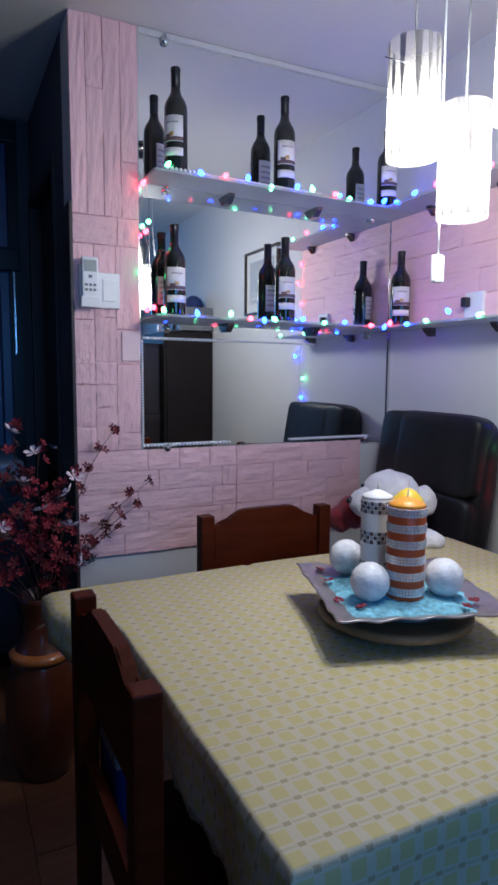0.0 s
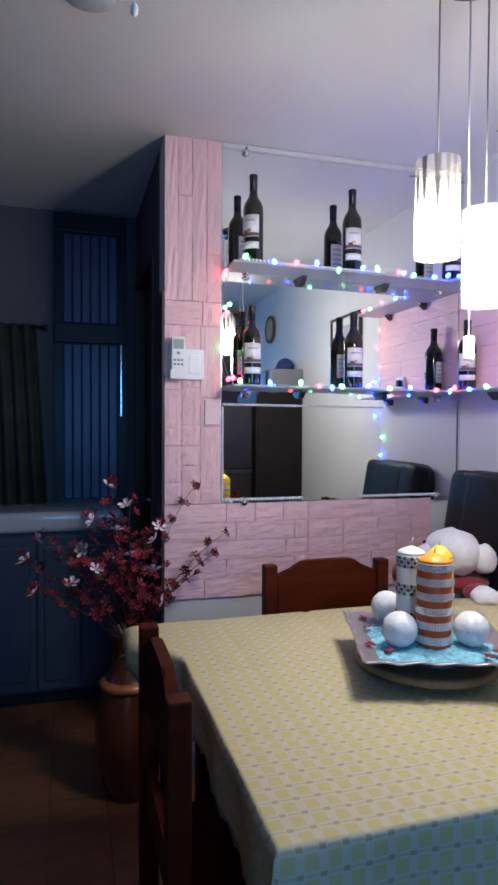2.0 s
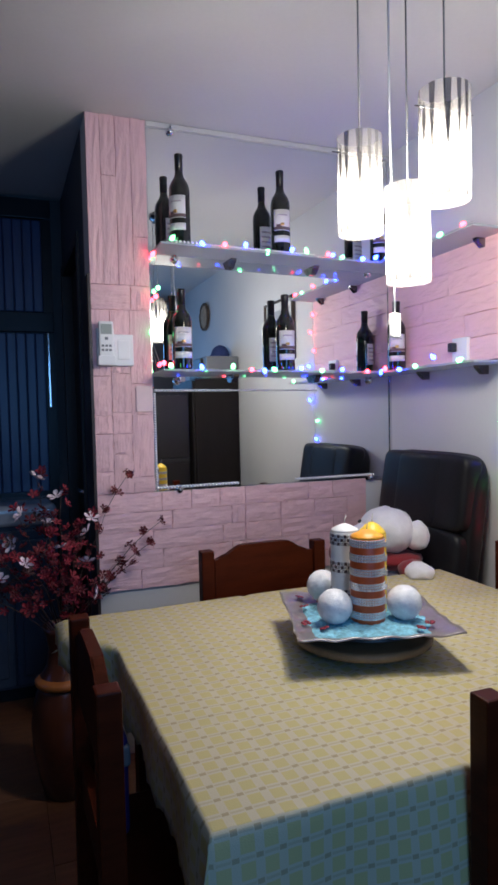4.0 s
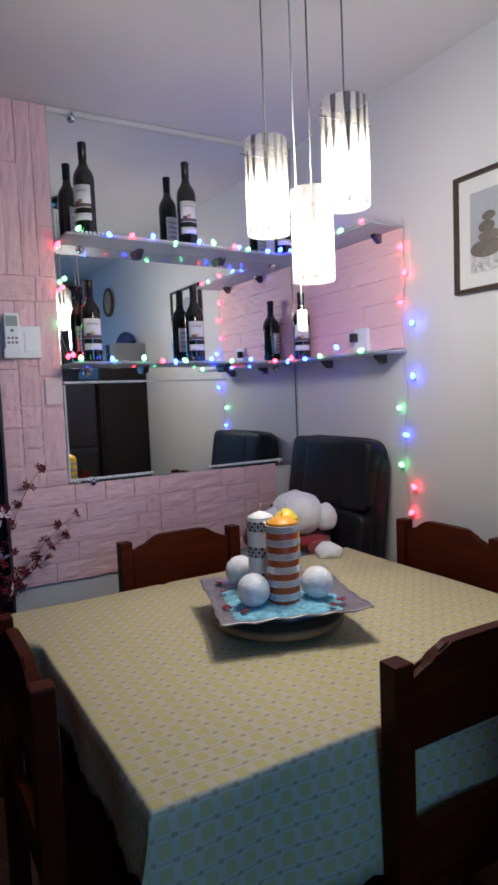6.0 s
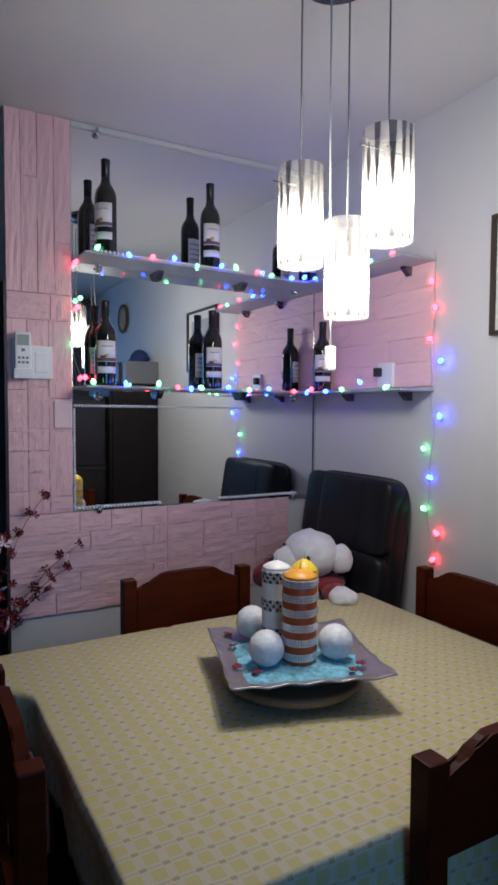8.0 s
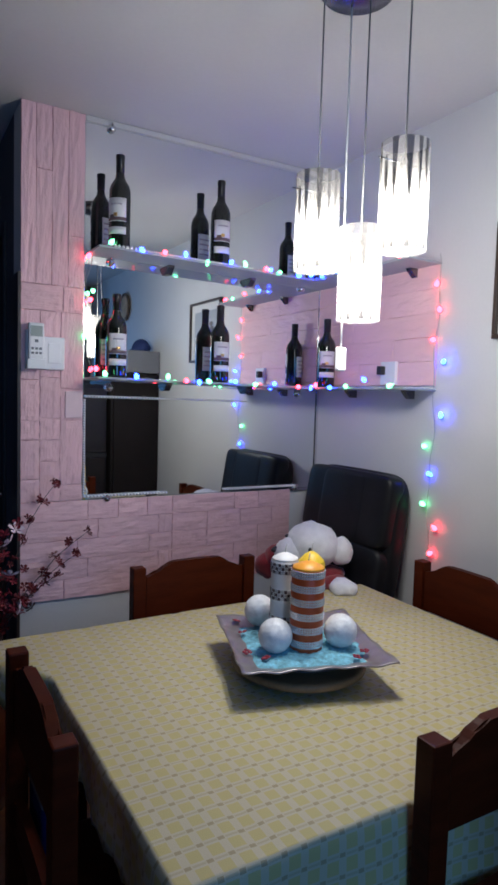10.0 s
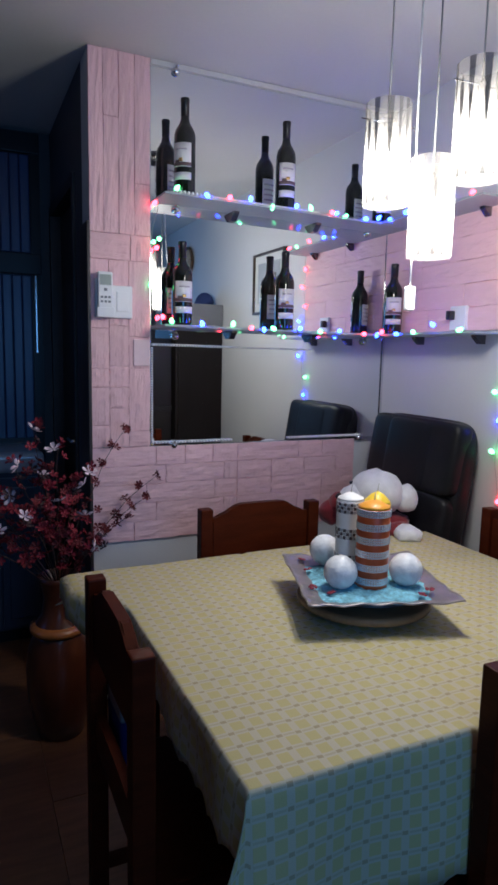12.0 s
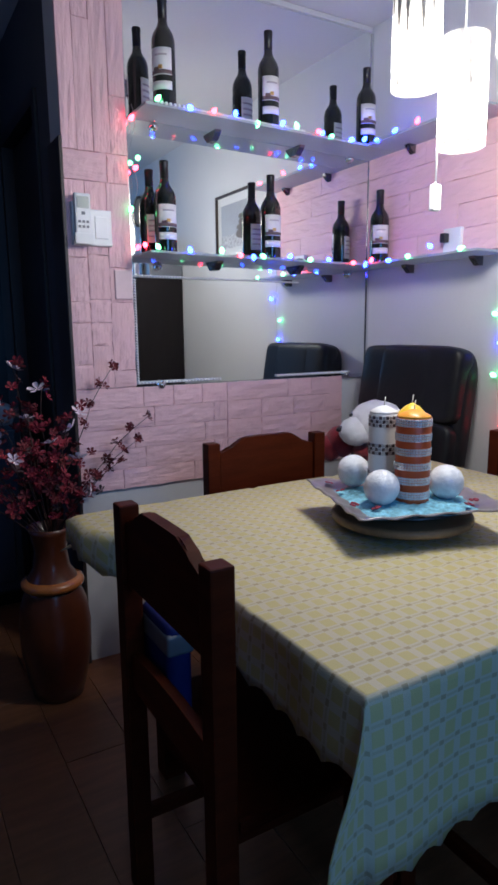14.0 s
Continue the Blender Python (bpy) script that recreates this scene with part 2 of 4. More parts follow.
SD = 0.162      # shelf depth
for zt, nm, tilt in ((1.957, "upper", 0.9), (1.496, "lower", 0.4)):
    lab = "frosted glass corner shelf along two walls, %s one" % nm
    sh = thing("wall_shelf", pose(0.9, 0, zt, 0, tilt, 0) @ pose(-0.9, 0, 0), lab, "shelf", "corner shelves")
    part("shelf_board", boxbm(0.797, XE - 0.002, YN - 0.008 - SD, YN - 0.008, -0.008, 0, bevel=0.002), M_SHELF, sh)
    part("shelf_board", boxbm(XE - SD, XE - 0.002, 1.60, YN - 0.009 - SD, -0.008, 0, bevel=0.002), M_SHELF, sh)
    spots = [(1.12, 0), (1.49, 0), (None, 2.06), (None, 1.72)]
    for sx, sy in spots:
        b = bmesh.new()
        prism(b, [(0, -0.008), (-0.05, -0.008), (-0.046, -0.017), (-0.02, -0.04), (0, -0.04)], -0.012, 0.012, "yz")
        if sx:
            bmesh.ops.transform(b, matrix=pose(sx, YN - 0.006, 0), verts=b.verts)
        else:
            bmesh.ops.transform(b, matrix=pose(XE, sy, 0, 0, 0, -90), verts=b.verts)
        part("bracket", b, M_STEEL, sh, "dark metal wedge bracket")
    b = bmesh.new()
    if nm == "upper":
        bead_row(b, (0.84, YN - SD - 0.006, 0.004), (0.93, YN - SD - 0.006, 0.004), 0.0068)
        bead_row(b, (0.95, YN - SD - 0.006, 0.003), (1.42, YN - SD - 0.006, 0.003), 0.0045)
    else:
        bead_row(b, (0.8, YN - 0.012, -0.072), (1.11, YN - 0.012, -0.072), 0.006)
        bead_row(b, (1.12, YN - 0.012, -0.072), (1.5, YN - 0.012, -0.072), 0.0042)
    tagged(part("bead_trim", b, M_BEAD, sh, "row of pearl beads", True), kind="stuff")
b = bmesh.new()
bead_row(b, (0.006, -0.014, 0.012), (0.34, -0.014, 0.012), 0.0068)
bead_row(b, (0.61, -0.014, 0.012), (0.985, -0.014, 0.012), 0.0062)
bead_row(b, (0.004, -0.012, 0.02), (0.004, -0.012, 0.38), 0.005)
tagged(part("bead_trim", b, M_BEAD, mir, "row of pearl beads", True), kind="stuff")


# ---------------------------------------------------------------- wine bottles
def label_patch(bm, r, a0, a1, z0, z1, n=10, mi=0):
    prev = None
    for i in range(n + 1):
        a = a0 + (a1 - a0) * i / n
        c, s_ = math.cos(a), math.sin(a)
        cur = [bm.verts.new((rr * c, rr * s_, z)) for rr, z in ((r, z0), (r, z1), (r - 0.0008, z1), (r - 0.0008, z0))]
        if prev:
            for k in range(4):
                f = bm.faces.new((prev[k], cur[k], cur[(k + 1) % 4], prev[(k + 1) % 4]))
                f.material_index = mi
        else:
            bm.faces.new(cur)
        prev = cur
    bm.faces.new(prev[::-1])


def wine_bottle(m, label):
    t = thing("wine_bottle", m, label, "wine bottle", "wine bottles")
    b = bmesh.new()
    lathe(b, [(0.030, 0.0), (0.0365, 0.004), (0.0375, 0.01), (0.0375, 0.178), (0.0365, 0.19), (0.0325, 0.203), (0.024, 0.216), (0.0175, 0.226), (0.0148, 0.238), (0.0142, 0.25)], 28)
    part("bottle_body", b, M_BOTTLE, t, "", True)
    b = bmesh.new()
    lathe(b, [(0.0146, 0.236), (0.0148, 0.285), (0.0158, 0.288), (0.0158, 0.297), (0.0148, 0.30)], 20)
    part("capsule", b, M_CAPSULE, t, "black foil capsule", True)
    b = bmesh.new()
    label_patch(b, 0.0385, radians(-55), radians(55), 0.085, 0.158)
    lab = part("front_label", b, M_LABEL, t, "white paper label", True)
    b = bmesh.new()
    label_patch(b, 0.0389, radians(-55), radians(55), 0.087, 0.098)
    label_patch(b, 0.0389, radians(-38), radians(-8), 0.098, 0.106)
    part("print", b, M_LABELDARK, lab, "", True)
    b = bmesh.new()
    label_patch(b, 0.0389, radians(-30), radians(30), 0.136, 0.141)
    part("print", b, M_LABELGREY, lab, "", True)
    b = bmesh.new()
    label_patch(b, 0.0391, radians(-12), radians(8), 0.1, 0.111, 4)
    part("emblem", b, M_GOLD, lab, "small gold foil emblem", True)
    b = bmesh.new()
    label_patch(b, 0.0385, radians(-55), radians(55), 0.045, 0.068)
    part("lower_label", b, M_LABEL, t, "white lower label strip", True)
    b = bmesh.new()
    label_patch(b, 0.0385, radians(135), radians(225), 0.05, 0.145)
    back = part("back_label", b, M_LABEL, t, "pale back label", True)
    b = bmesh.new()
    for k in range(4):
        label_patch(b, 0.0389, radians(145), radians(215), 0.068 + 0.018 * k, 0.074 + 0.018 * k)
    part("print", b, M_LABELGREY, back, "", True)
    return t


BY = 2.257
for bx, by, bz, turn, tall in ((0.884, 2.21, 1.957, -128, 0.336), (1.305, 2.232, 1.9505, -100, 0.338), (1.758, 2.22, 1.944, -105, 0.30),
                               (0.893, BY, 1.496, -95, 0.311), (1.328, BY, 1.493, -98, 0.313), (1.826, 2.20, 1.4895, -120, 0.30)):
    up = "upper" if bz > 1.8 else "lower"
    wb = wine_bottle(pose(bx, by, bz, 0, 0, turn), "full dark wine bottle with white label on the %s shelf" % up)
    wb.scale = (1.03, 1.03, tall / 0.30)


# ---------------------------------------------------------------- table and cloth
TX0, TX1, TY0, TY1, TZ = 0.479, 1.66, 0.684, 1.715, 0.76
tb = thing("dining_table", pose((TX0 + TX1) / 2, (TY0 + TY1) / 2, 0), "square brown wooden dining table under a checked cloth", "dining table")
hx, hy = (TX1 - TX0) / 2 - 0.012, (TY1 - TY0) / 2 - 0.012
part("tabletop", boxbm(-hx, hx, -hy, hy, 0.722, 0.752, bevel=0.005), M_WOOD, tb)
for sx in (-1, 1):
    for sy in (-1, 1):
        part("leg", boxbm(sx * (hx - 0.09) - 0.03, sx * (hx - 0.09) + 0.03, sy * (hy - 0.09) - 0.03, sy * (hy - 0.09) + 0.03, 0, 0.722, bevel=0.004), M_WOOD, tb)
part("apron", boxbm(-hx + 0.08, hx - 0.08, -hy + 0.06, -hy + 0.08, 0.63, 0.722), M_WOOD, tb)
part("apron", boxbm(-hx + 0.08, hx - 0.08, hy - 0.08, hy - 0.06, 0.63, 0.722), M_WOOD, tb)


def cloth_material():
    m = bpy.data.materials.new("checked_tablecloth")
    m.use_nodes = True
    nt = m.node_tree
    b = nt.nodes["Principled BSDF"]
    uv = nt.nodes.new("ShaderNodeUVMap")
    uv.uv_map = "UVMap"
    sep = nt.nodes.new("ShaderNodeSeparateXYZ")
    nt.links.new(uv.outputs[0], sep.inputs[0])

    def math_node(op, a, b_=None, c=None):
        n = nt.nodes.new("ShaderNodeMath")
        n.operation = op
        for i, v in enumerate((a, b_, c)):
            if v is None:
                continue
            if isinstance(v, (int, float)):
                n.inputs[i].default_value = v
            else:
                nt.links.new(v, n.inputs[i])
        return n.outputs[0]
    P = 0.036

    def near(x, c, w):
        return math_node("LESS_THAN", math_node("ABSOLUTE", math_node("SUBTRACT", x, c)), w)
    u = math_node("FRACT", math_node("DIVIDE", sep.outputs[0], P))
    v = math_node("FRACT", math_node("DIVIDE", sep.outputs[1], P))
    square = math_node("MULTIPLY", near(u, 0.34, 0.30), near(v, 0.34, 0.32))
    dot = math_node("MULTIPLY", near(u, 0.83, 0.15), near(v, 0.84, 0.10))
    dash = math_node("MULTIPLY", near(u, 0.34, 0.30), near(v, 0.84, 0.06))
    nz = nt.nodes.new("ShaderNodeTexNoise")
    nz.inputs["Scale"].default_value = 3.0
    nt.links.new(uv.outputs[0], nz.inputs["Vector"])
    fine = nt.nodes.new("ShaderNodeTexNoise")
    fine.inputs["Scale"].default_value = 420.0
    nt.links.new(uv.outputs[0], fine.inputs["Vector"])

    def mix(f, a, b_):
        n = nt.nodes.new("ShaderNodeMix")
        n.data_type = "RGBA"
        for sock, val in ((n.inputs[0], f), (n.inputs[6], a), (n.inputs[7], b_)):
            if isinstance(val, tuple):
                sock.default_value = (*val, 1)
            elif isinstance(val, float):
                sock.default_value = val
            else:
                nt.links.new(val, sock)
        return n.outputs[2]
    col = mix(square, (0.51, 0.455, 0.325), (0.49, 0.415, 0.16))
    col = mix(math_node("MULTIPLY", dot, 0.65), col, (0.22, 0.15, 0.05))
    col = mix(math_node("MULTIPLY", dash, 0.40), col, (0.30, 0.25, 0.13))
    col = mix(math_node("MULTIPLY", nz.outputs[0], 0.4), col, (0.54, 0.47, 0.27))
    nt.links.new(col, b.inputs["Base Color"])
    b.inputs["Roughness"].default_value = 0.62
    b.inputs["Specular IOR Level"].default_value = 0.35
    bp = nt.nodes.new("ShaderNodeBump")
    bp.inputs["Strength"].default_value, bp.inputs["Distance"].default_value = 0.25, 0.002
    nt.links.new(fine.outputs[0], bp.inputs["Height"])
    nt.links.new(bp.outputs[0], b.inputs["Normal"])
    return m


def tablecloth():
    """One sheet over the table: short drop beside the floor vase, longer drop in front, its rim in soft folds."""
    bm = bmesh.new()
    uvl = bm.loops.layers.uv.new("UVMap")
    W, D = TX1 - TX0, TY1 - TY0
    step = 0.0175

    def flare(v):
        k = max(0.0, min(1.0, (v - 0.72) / 0.2))
        return k * k * (3 - 2 * k)

    def rim(n, size):
        k = round(size / step)
        drop = [(i / n) ** 1.7 for i in range(1, n + 1)]
        top = [0, 0.005] + [size * i / k for i in range(1, k)] + [size - 0.005, size]
        return [(-d, 0) for d in reversed(drop)] + [(0, c) for c in top] + [(d, size) for d in drop]

    def place(su, u, sv, v):
        """su, sv: -1 to 1, the share of the drop past the edge; returns the place and the sheet's own u, v."""
        f = flare(v + (0.1 * sv if sv > 0 else 0)) if su < 0 else 0.0
        left = 0.128 + 0.012 * math.sin(v * 11) + 0.08 * f
        ou = -su * left if su < 0 else su * 0.16
        ov = -sv * (0.276 + 0.008 * math.sin(u * 14)) if sv < 0 else sv * 0.12
        if su == -1:
            ou -= 0.014 * abs(math.sin(math.pi * v / 0.07))
        if sv == -1:
            ov -= 0.016 * abs(math.sin(math.pi * u / 0.07))
        x, y = TX0 + u, TY0 + v
        z = TZ + 0.0012 * math.sin(9 * u + 3 * v) * math.sin(7 * v) - 0.0038 * sum(math.exp(-((c - u) / 0.009) ** 2) for c in (0.15, 0.44, 0.74)) - 0.003 * sum(math.exp(-((c - v) / 0.009) ** 2) for c in (0.3, 0.62))
        if ou and not ov:
            flat = min(ou, 0.12 * f)
            fall = ou - flat
            wave = 0.006 * math.sin(v * 24) * min(1, fall / 0.06)
            x += math.copysign(flat + 0.006 * min(1, fall / 0.01) + 0.05 * fall + wave, su)
            z -= fall * 0.98 + 0.02 * flat
        elif ov and not ou:
            wave = 0.010 * math.sin(u * 19 + 1) * min(1, ov / 0.15)
            y += math.copysign(0.006 * min(1, ov / 0.01) + 0.04 * ov + wave, sv)
            z -= ov * 0.99
        elif ou and ov:
            r = math.hypot(ou, ov)
            k = 0.42
            share = min(1.0, ov / 0.2)
            x += math.copysign(0.006 + (0.10 + k * share + 0.35 * f) * ou, su)
            y += math.copysign(0.006 + (0.05 + 0.25 * (sv > 0)) * ov, sv)
            z -= r * 0.96 * (1 - 0.55 * f) + 0.01 * f
        return Vector((x, y, z)), (u + math.copysign(ou, su), v + math.copysign(ov, sv))
    us, vs = rim(9, W), rim(9, D)
    grid, uvs = {}, {}
    for i, (su, u) in enumerate(us):
        for j, (sv, v) in enumerate(vs):
            co, uvs[i, j] = place(su, u, sv, v)
            grid[i, j] = bm.verts.new(co)
    for i in range(len(us) - 1):
        for j in range(len(vs) - 1):
            f = bm.faces.new((grid[i, j], grid[i + 1, j], grid[i + 1, j + 1], grid[i, j + 1]))
            for l, key in zip(f.loops, ((i, j), (i + 1, j), (i + 1, j + 1), (i, j + 1))):
                l[uvl].uv = uvs[key]
    ob = link("tablecloth", bm, cloth_material(), None, "", True)
    so = ob.modifiers.new("thickness", "SOLIDIFY")
    so.thickness, so.offset = 0.002, -1
    return tagged(ob, "yellow and cream checked tablecloth with scalloped hem", "tablecloth")


tablecloth()


# ---------------------------------------------------------------- dining chairs
def dining_chair(m, label):
    """Back in the plane y = 0 to 0.04, seat towards -y, 0.44 wide."""
    t = thing("dining_chair", m, label, "chair", "dining chairs round the table")
    w = 0.22
    for sx in (-1, 1):
        x0, x1 = (sx * w, sx * (w - 0.042))
        part("back_leg", boxbm(min(x0, x1), max(x0, x1), 0, 0.042, 0, 0.89, bevel=0.004), M_WOOD, t)
        part("front_leg", boxbm(min(x0, x1), max(x0, x1), -0.40, -0.36, 0, 0.43, bevel=0.004), M_WOOD, t)
        xm = sx * (w - 0.021)
        part("stretcher", boxbm(xm - 0.01, xm + 0.01, -0.36, 0, 0.16, 0.19, bevel=0.003), M_WOOD, t)
    iw = w - 0.042
    out = [(-iw, 0.724), (iw, 0.724)]
    n = 28
    for i in range(n + 1):
        u = 1 - 2 * i / n
        a = abs(u)
        rise = 0.0 if a > 0.9 else (1.0 if a < 0.45 else 0.5 + 0.5 * math.cos(math.pi * (a - 0.45) / 0.45))
        out.append((u * iw, 0.858 + 0.036 * rise + 0.006 * (1 - a * a)))
    b = bmesh.new()
    prism(b, out, 0.008, 0.032)
    bmesh.ops.bevel(b, geom=[e for e in b.edges if abs((e.verts[0].co - e.verts[1].co).y) < 1e-6], offset=0.004, segments=2, affect="EDGES")
    part("crest_rail", b, M_WOOD, t)
    b = bmesh.new()
    out = [(-iw, 0.495), (iw, 0.495)] + [((1 - 2 * i / 12) * iw, 0.572 + 0.012 * math.cos((1 - 2 * i / 12) * math.pi / 2)) for i in range(13)]
    prism(b, out, 0.010, 0.030)
    part("back_rail", b, M_WOOD, t)
    part("seat", boxbm(-w, w, -0.42, -0.002, 0.43, 0.455, bevel=0.008), M_WOOD, t)
    part("seat_frame", boxbm(-iw, iw, -0.37, -0.02, 0.375, 0.43), M_WOOD, t)
    part("stretcher", boxbm(-iw, iw, -0.39, -0.37, 0.25, 0.28, bevel=0.003), M_WOOD, t)
    return t


CL = "red-brown wooden dining chair with arched rail "
dining_chair(pose(1.03, 1.795, 0), CL + "by the mirror wall")
dining_chair(pose(1.735, 1.305, 0, 0, 0, -90), CL + "by the picture wall")
dining_chair(pose(1.112, 0.66, 0, 0, 0, 180), CL + "in front of the cloth")
chair_l = dining_chair(pose(0.398, 1.105, 0, 0, 0, 90), CL + "beside the floor vase")


# ---------------------------------------------------------------- pendant lamp
def shade_material():
    m = bpy.data.materials.new("striped_glass_shade")
    m.use_nodes = True
    nt = m.node_tree
    nt.nodes.remove(nt.nodes["Principled BSDF"])
    out = nt.nodes["Material Output"]
    uv = nt.nodes.new("ShaderNodeUVMap")
    uv.uv_map = "UVMap"
    sep = nt.nodes.new("ShaderNodeSeparateXYZ")
    nt.links.new(uv.outputs[0], sep.inputs[0])

    def mn(op, a, b_=0.0, c=0.0):
        n = nt.nodes.new("ShaderNodeMath")
        n.operation = op
        for k, val in enumerate((a, b_, c)):
            if isinstance(val, (int, float)):
                n.inputs[k].default_value = val
            else:
                nt.links.new(val, n.inputs[k])
        return n.outputs[0]
    cell = mn("MULTIPLY", mn("ADD", sep.outputs[0], mn("MULTIPLY", mn("SINE", mn("MULTIPLY", sep.outputs[0], 25.13)), 0.012)), 13.0)
    wn = nt.nodes.new("ShaderNodeTexWhiteNoise")
    wn.noise_dimensions = "1D"
    nt.links.new(mn("FLOOR", cell), wn.inputs["W"])
    reach = mn("MULTIPLY_ADD", wn.outputs[0], 0.6, 0.45)     # how far each dark flame runs from the top edge
    down = mn("SUBTRACT", 1.0, sep.outputs[1])
    wide = mn("MULTIPLY", mn("SUBTRACT", 1.0, mn("DIVIDE", down, reach)), 0.27)
    off = mn("ABSOLUTE", mn("SUBTRACT", mn("FRACT", cell), 0.5))
    band = mn("LESS_THAN", off, wide)
    knot = mn("GREATER_THAN", wn.outputs[0], 0.72)      # some stripes close to a long oval
    oval = mn("LESS_THAN", mn("ADD", mn("POWER", mn("DIVIDE", mn("SUBTRACT", down, 0.33), 0.19), 2.0), mn("POWER", mn("DIVIDE", off, 0.30), 2.0)), 1.0)
    flame = mn("ADD", mn("MULTIPLY", band, mn("SUBTRACT", 1.0, knot)), mn("MULTIPLY", oval, knot))
    low = mn("MULTIPLY", mn("SUBTRACT", mn("MULTIPLY", wn.outputs[0], 0.2), sep.outputs[1]), 1.8)
    notch = mn("LESS_THAN", off, low)
    white_mask = mn("SUBTRACT", 1.0, mn("MAXIMUM", flame, notch))
    tl = nt.nodes.new("ShaderNodeBsdfTranslucent")
    tl.inputs[0].default_value = (0.50, 0.465, 0.41, 1)
    df = nt.nodes.new("ShaderNodeBsdfDiffuse")
    df.inputs[0].default_value = (0.7, 0.68, 0.64, 1)
    white = nt.nodes.new("ShaderNodeMixShader")
    white.inputs[0].default_value = 0.3
    nt.links.new(tl.outputs[0], white.inputs[1])
    nt.links.new(df.outputs[0], white.inputs[2])
    tr = nt.nodes.new("ShaderNodeBsdfTransparent")
    tr.inputs[0].default_value = (0.8, 0.78, 0.76, 1)
    smoke = nt.nodes.new("ShaderNodeBsdfDiffuse")
    smoke.inputs[0].default_value = (0.16, 0.15, 0.14, 1)
    clear = nt.nodes.new("ShaderNodeMixShader")     # smoky glass between the white flames
    clear.inputs[0].default_value = 0.6
    nt.links.new(tr.outputs[0], clear.inputs[1])
    nt.links.new(smoke.outputs[0], clear.inputs[2])
    thin = nt.nodes.new("ShaderNodeMixShader")      # the white glass lets part of the light straight through
    thin.inputs[0].default_value = 0.68
    nt.links.new(white.outputs[0], thin.inputs[1])
    pure = nt.nodes.new("ShaderNodeBsdfTransparent")
    nt.links.new(pure.outputs[0], thin.inputs[2])
    mx = nt.nodes.new("ShaderNodeMixShader")
    nt.links.new(white_mask, mx.inputs[0])
    nt.links.new(clear.outputs[0], mx.inputs[1])
    nt.links.new(thin.outputs[0], mx.inputs[2])
    nt.links.new(mx.outputs[0], out.inputs[0])
    return m


M_SHADE = shade_material()
M_BULB = emitter("lit_bulb", LAMP_COL, 60.0)
M_CABLE = mat("grey_cable", (0.22, 0.22, 0.22), 0.4, bump=0)
lamp = thing("pendant_lamp", pose(1.15, 1.18, ZC), "lit pendant lamp with three striped glass cylinder shades", "pendant lamp")
b = bmesh.new()
lathe(b, [(0.10, 0.0), (0.10, -0.016), (0.088, -0.03), (0.03, -0.034), (0.0, -0.034)], 40, 0.0, 0.035)
part("ceiling_rose", b, M_STEEL, lamp, "dark chrome ceiling plate", True)
PEND = [(1.062, 1.232, 1.753, 1.983), (1.135, 1.010, 1.769, 2.001), (1.172, 1.195, 1.636, 1.866)]
for px, py, z0, z1 in PEND:
    x, y, a, c = px - 1.15, py - 1.18, z0 - ZC, z1 - ZC
    b = bmesh.new()
    uvl = b.loops.layers.uv.new("UVMap")
    seg, R = 40, 0.0535
    rows = 6
    vv = [[b.verts.new((x + R * math.cos(2 * math.pi * i / seg), y + R * math.sin(2 * math.pi * i / seg), a + (c - a) * k / rows)) for i in range(seg)] for k in range(rows + 1)]
    for k in range(rows):
        for i in range(seg):
            f = b.faces.new((vv[k][i], vv[k][(i + 1) % seg], vv[k + 1][(i + 1) % seg], vv[k + 1][i]))
            for l, (uu, ww) in zip(f.loops, ((i, k), (i + 1, k), (i + 1, k + 1), (i, k + 1))):
                l[uvl].uv = (uu / seg, ww / rows)
    sh = part("shade", b, M_SHADE, lamp, "white striped glass shade", True)
    b = bmesh.new()
    tube(b, [(x, y, -0.02), (x, y, c - 0.045)], 0.0021, 6)
    part("cable", b, M_CABLE, lamp, "", True)
    b = bmesh.new()
    lathe(b, [(0.004, c - 0.03), (0.012, c - 0.045), (0.014, c - 0.075), (0.02, c - 0.085), (0.022, c - 0.112), (0.022, c - 0.118), (0.0, c - 0.118)], 16, x, y)
    part("lamp_holder", b, M_CHROME, lamp, "chrome lamp holder", True)
    b = bmesh.new()
    tube(b, [(x - 0.075, y, c - 0.042), (x + 0.075, y, c - 0.042)], 0.0018, 6)
    part("support_pin", b, M_CHROME, lamp, "thin wire pin through the shade", True)
    b = bmesh.new()
    lathe(b, [(0.0, c - 0.175), (0.014, c - 0.172), (0.022, c - 0.16), (0.0235, c - 0.145), (0.0225, c - 0.128), (0.021, c - 0.1185)], 16, x, y)
    bl = part("bulb", b, M_BULB, lamp, "glowing bulb", True)
    bl.visible_shadow = False
    li = bpy.data.lights.new("bulb_light", "POINT")
    li.energy, li.color, li.shadow_soft_size = LAMP_W, LAMP_COL, 0.025
    lo = new("bulb_light", li)
    lo.location = (px, py, z1 - 0.148)
b = bmesh.new()
cx, cy = 1.197 - 1.15, 1.291 - 1.18
tube(b, [(cx - 0.03, cy - 0.03, -0.02), (cx - 0.028, cy - 0.028, -0.4), (cx - 0.006, cy - 0.006, -0.75), (cx, cy, 1.575 - ZC)], 0.0024, 6)
part("switch_cord", b, M_PLASTIC, lamp, "white hanging cord", True)
part("switch", boxbm(cx - 0.013, cx + 0.013, cy - 0.009, cy + 0.009, 1.515 - ZC, 1.578 - ZC, bevel=0.005), M_PLASTIC, lamp, "white in-line switch")

# ---------------------------------------------------------------- office chair in the corner
oc = thing("office_chair", pose(1.60, 1.93, 0), "padded black leather office chair in the corner", "office chair")
LEAN = pose(0, 0, 0, 0, 9, 0)


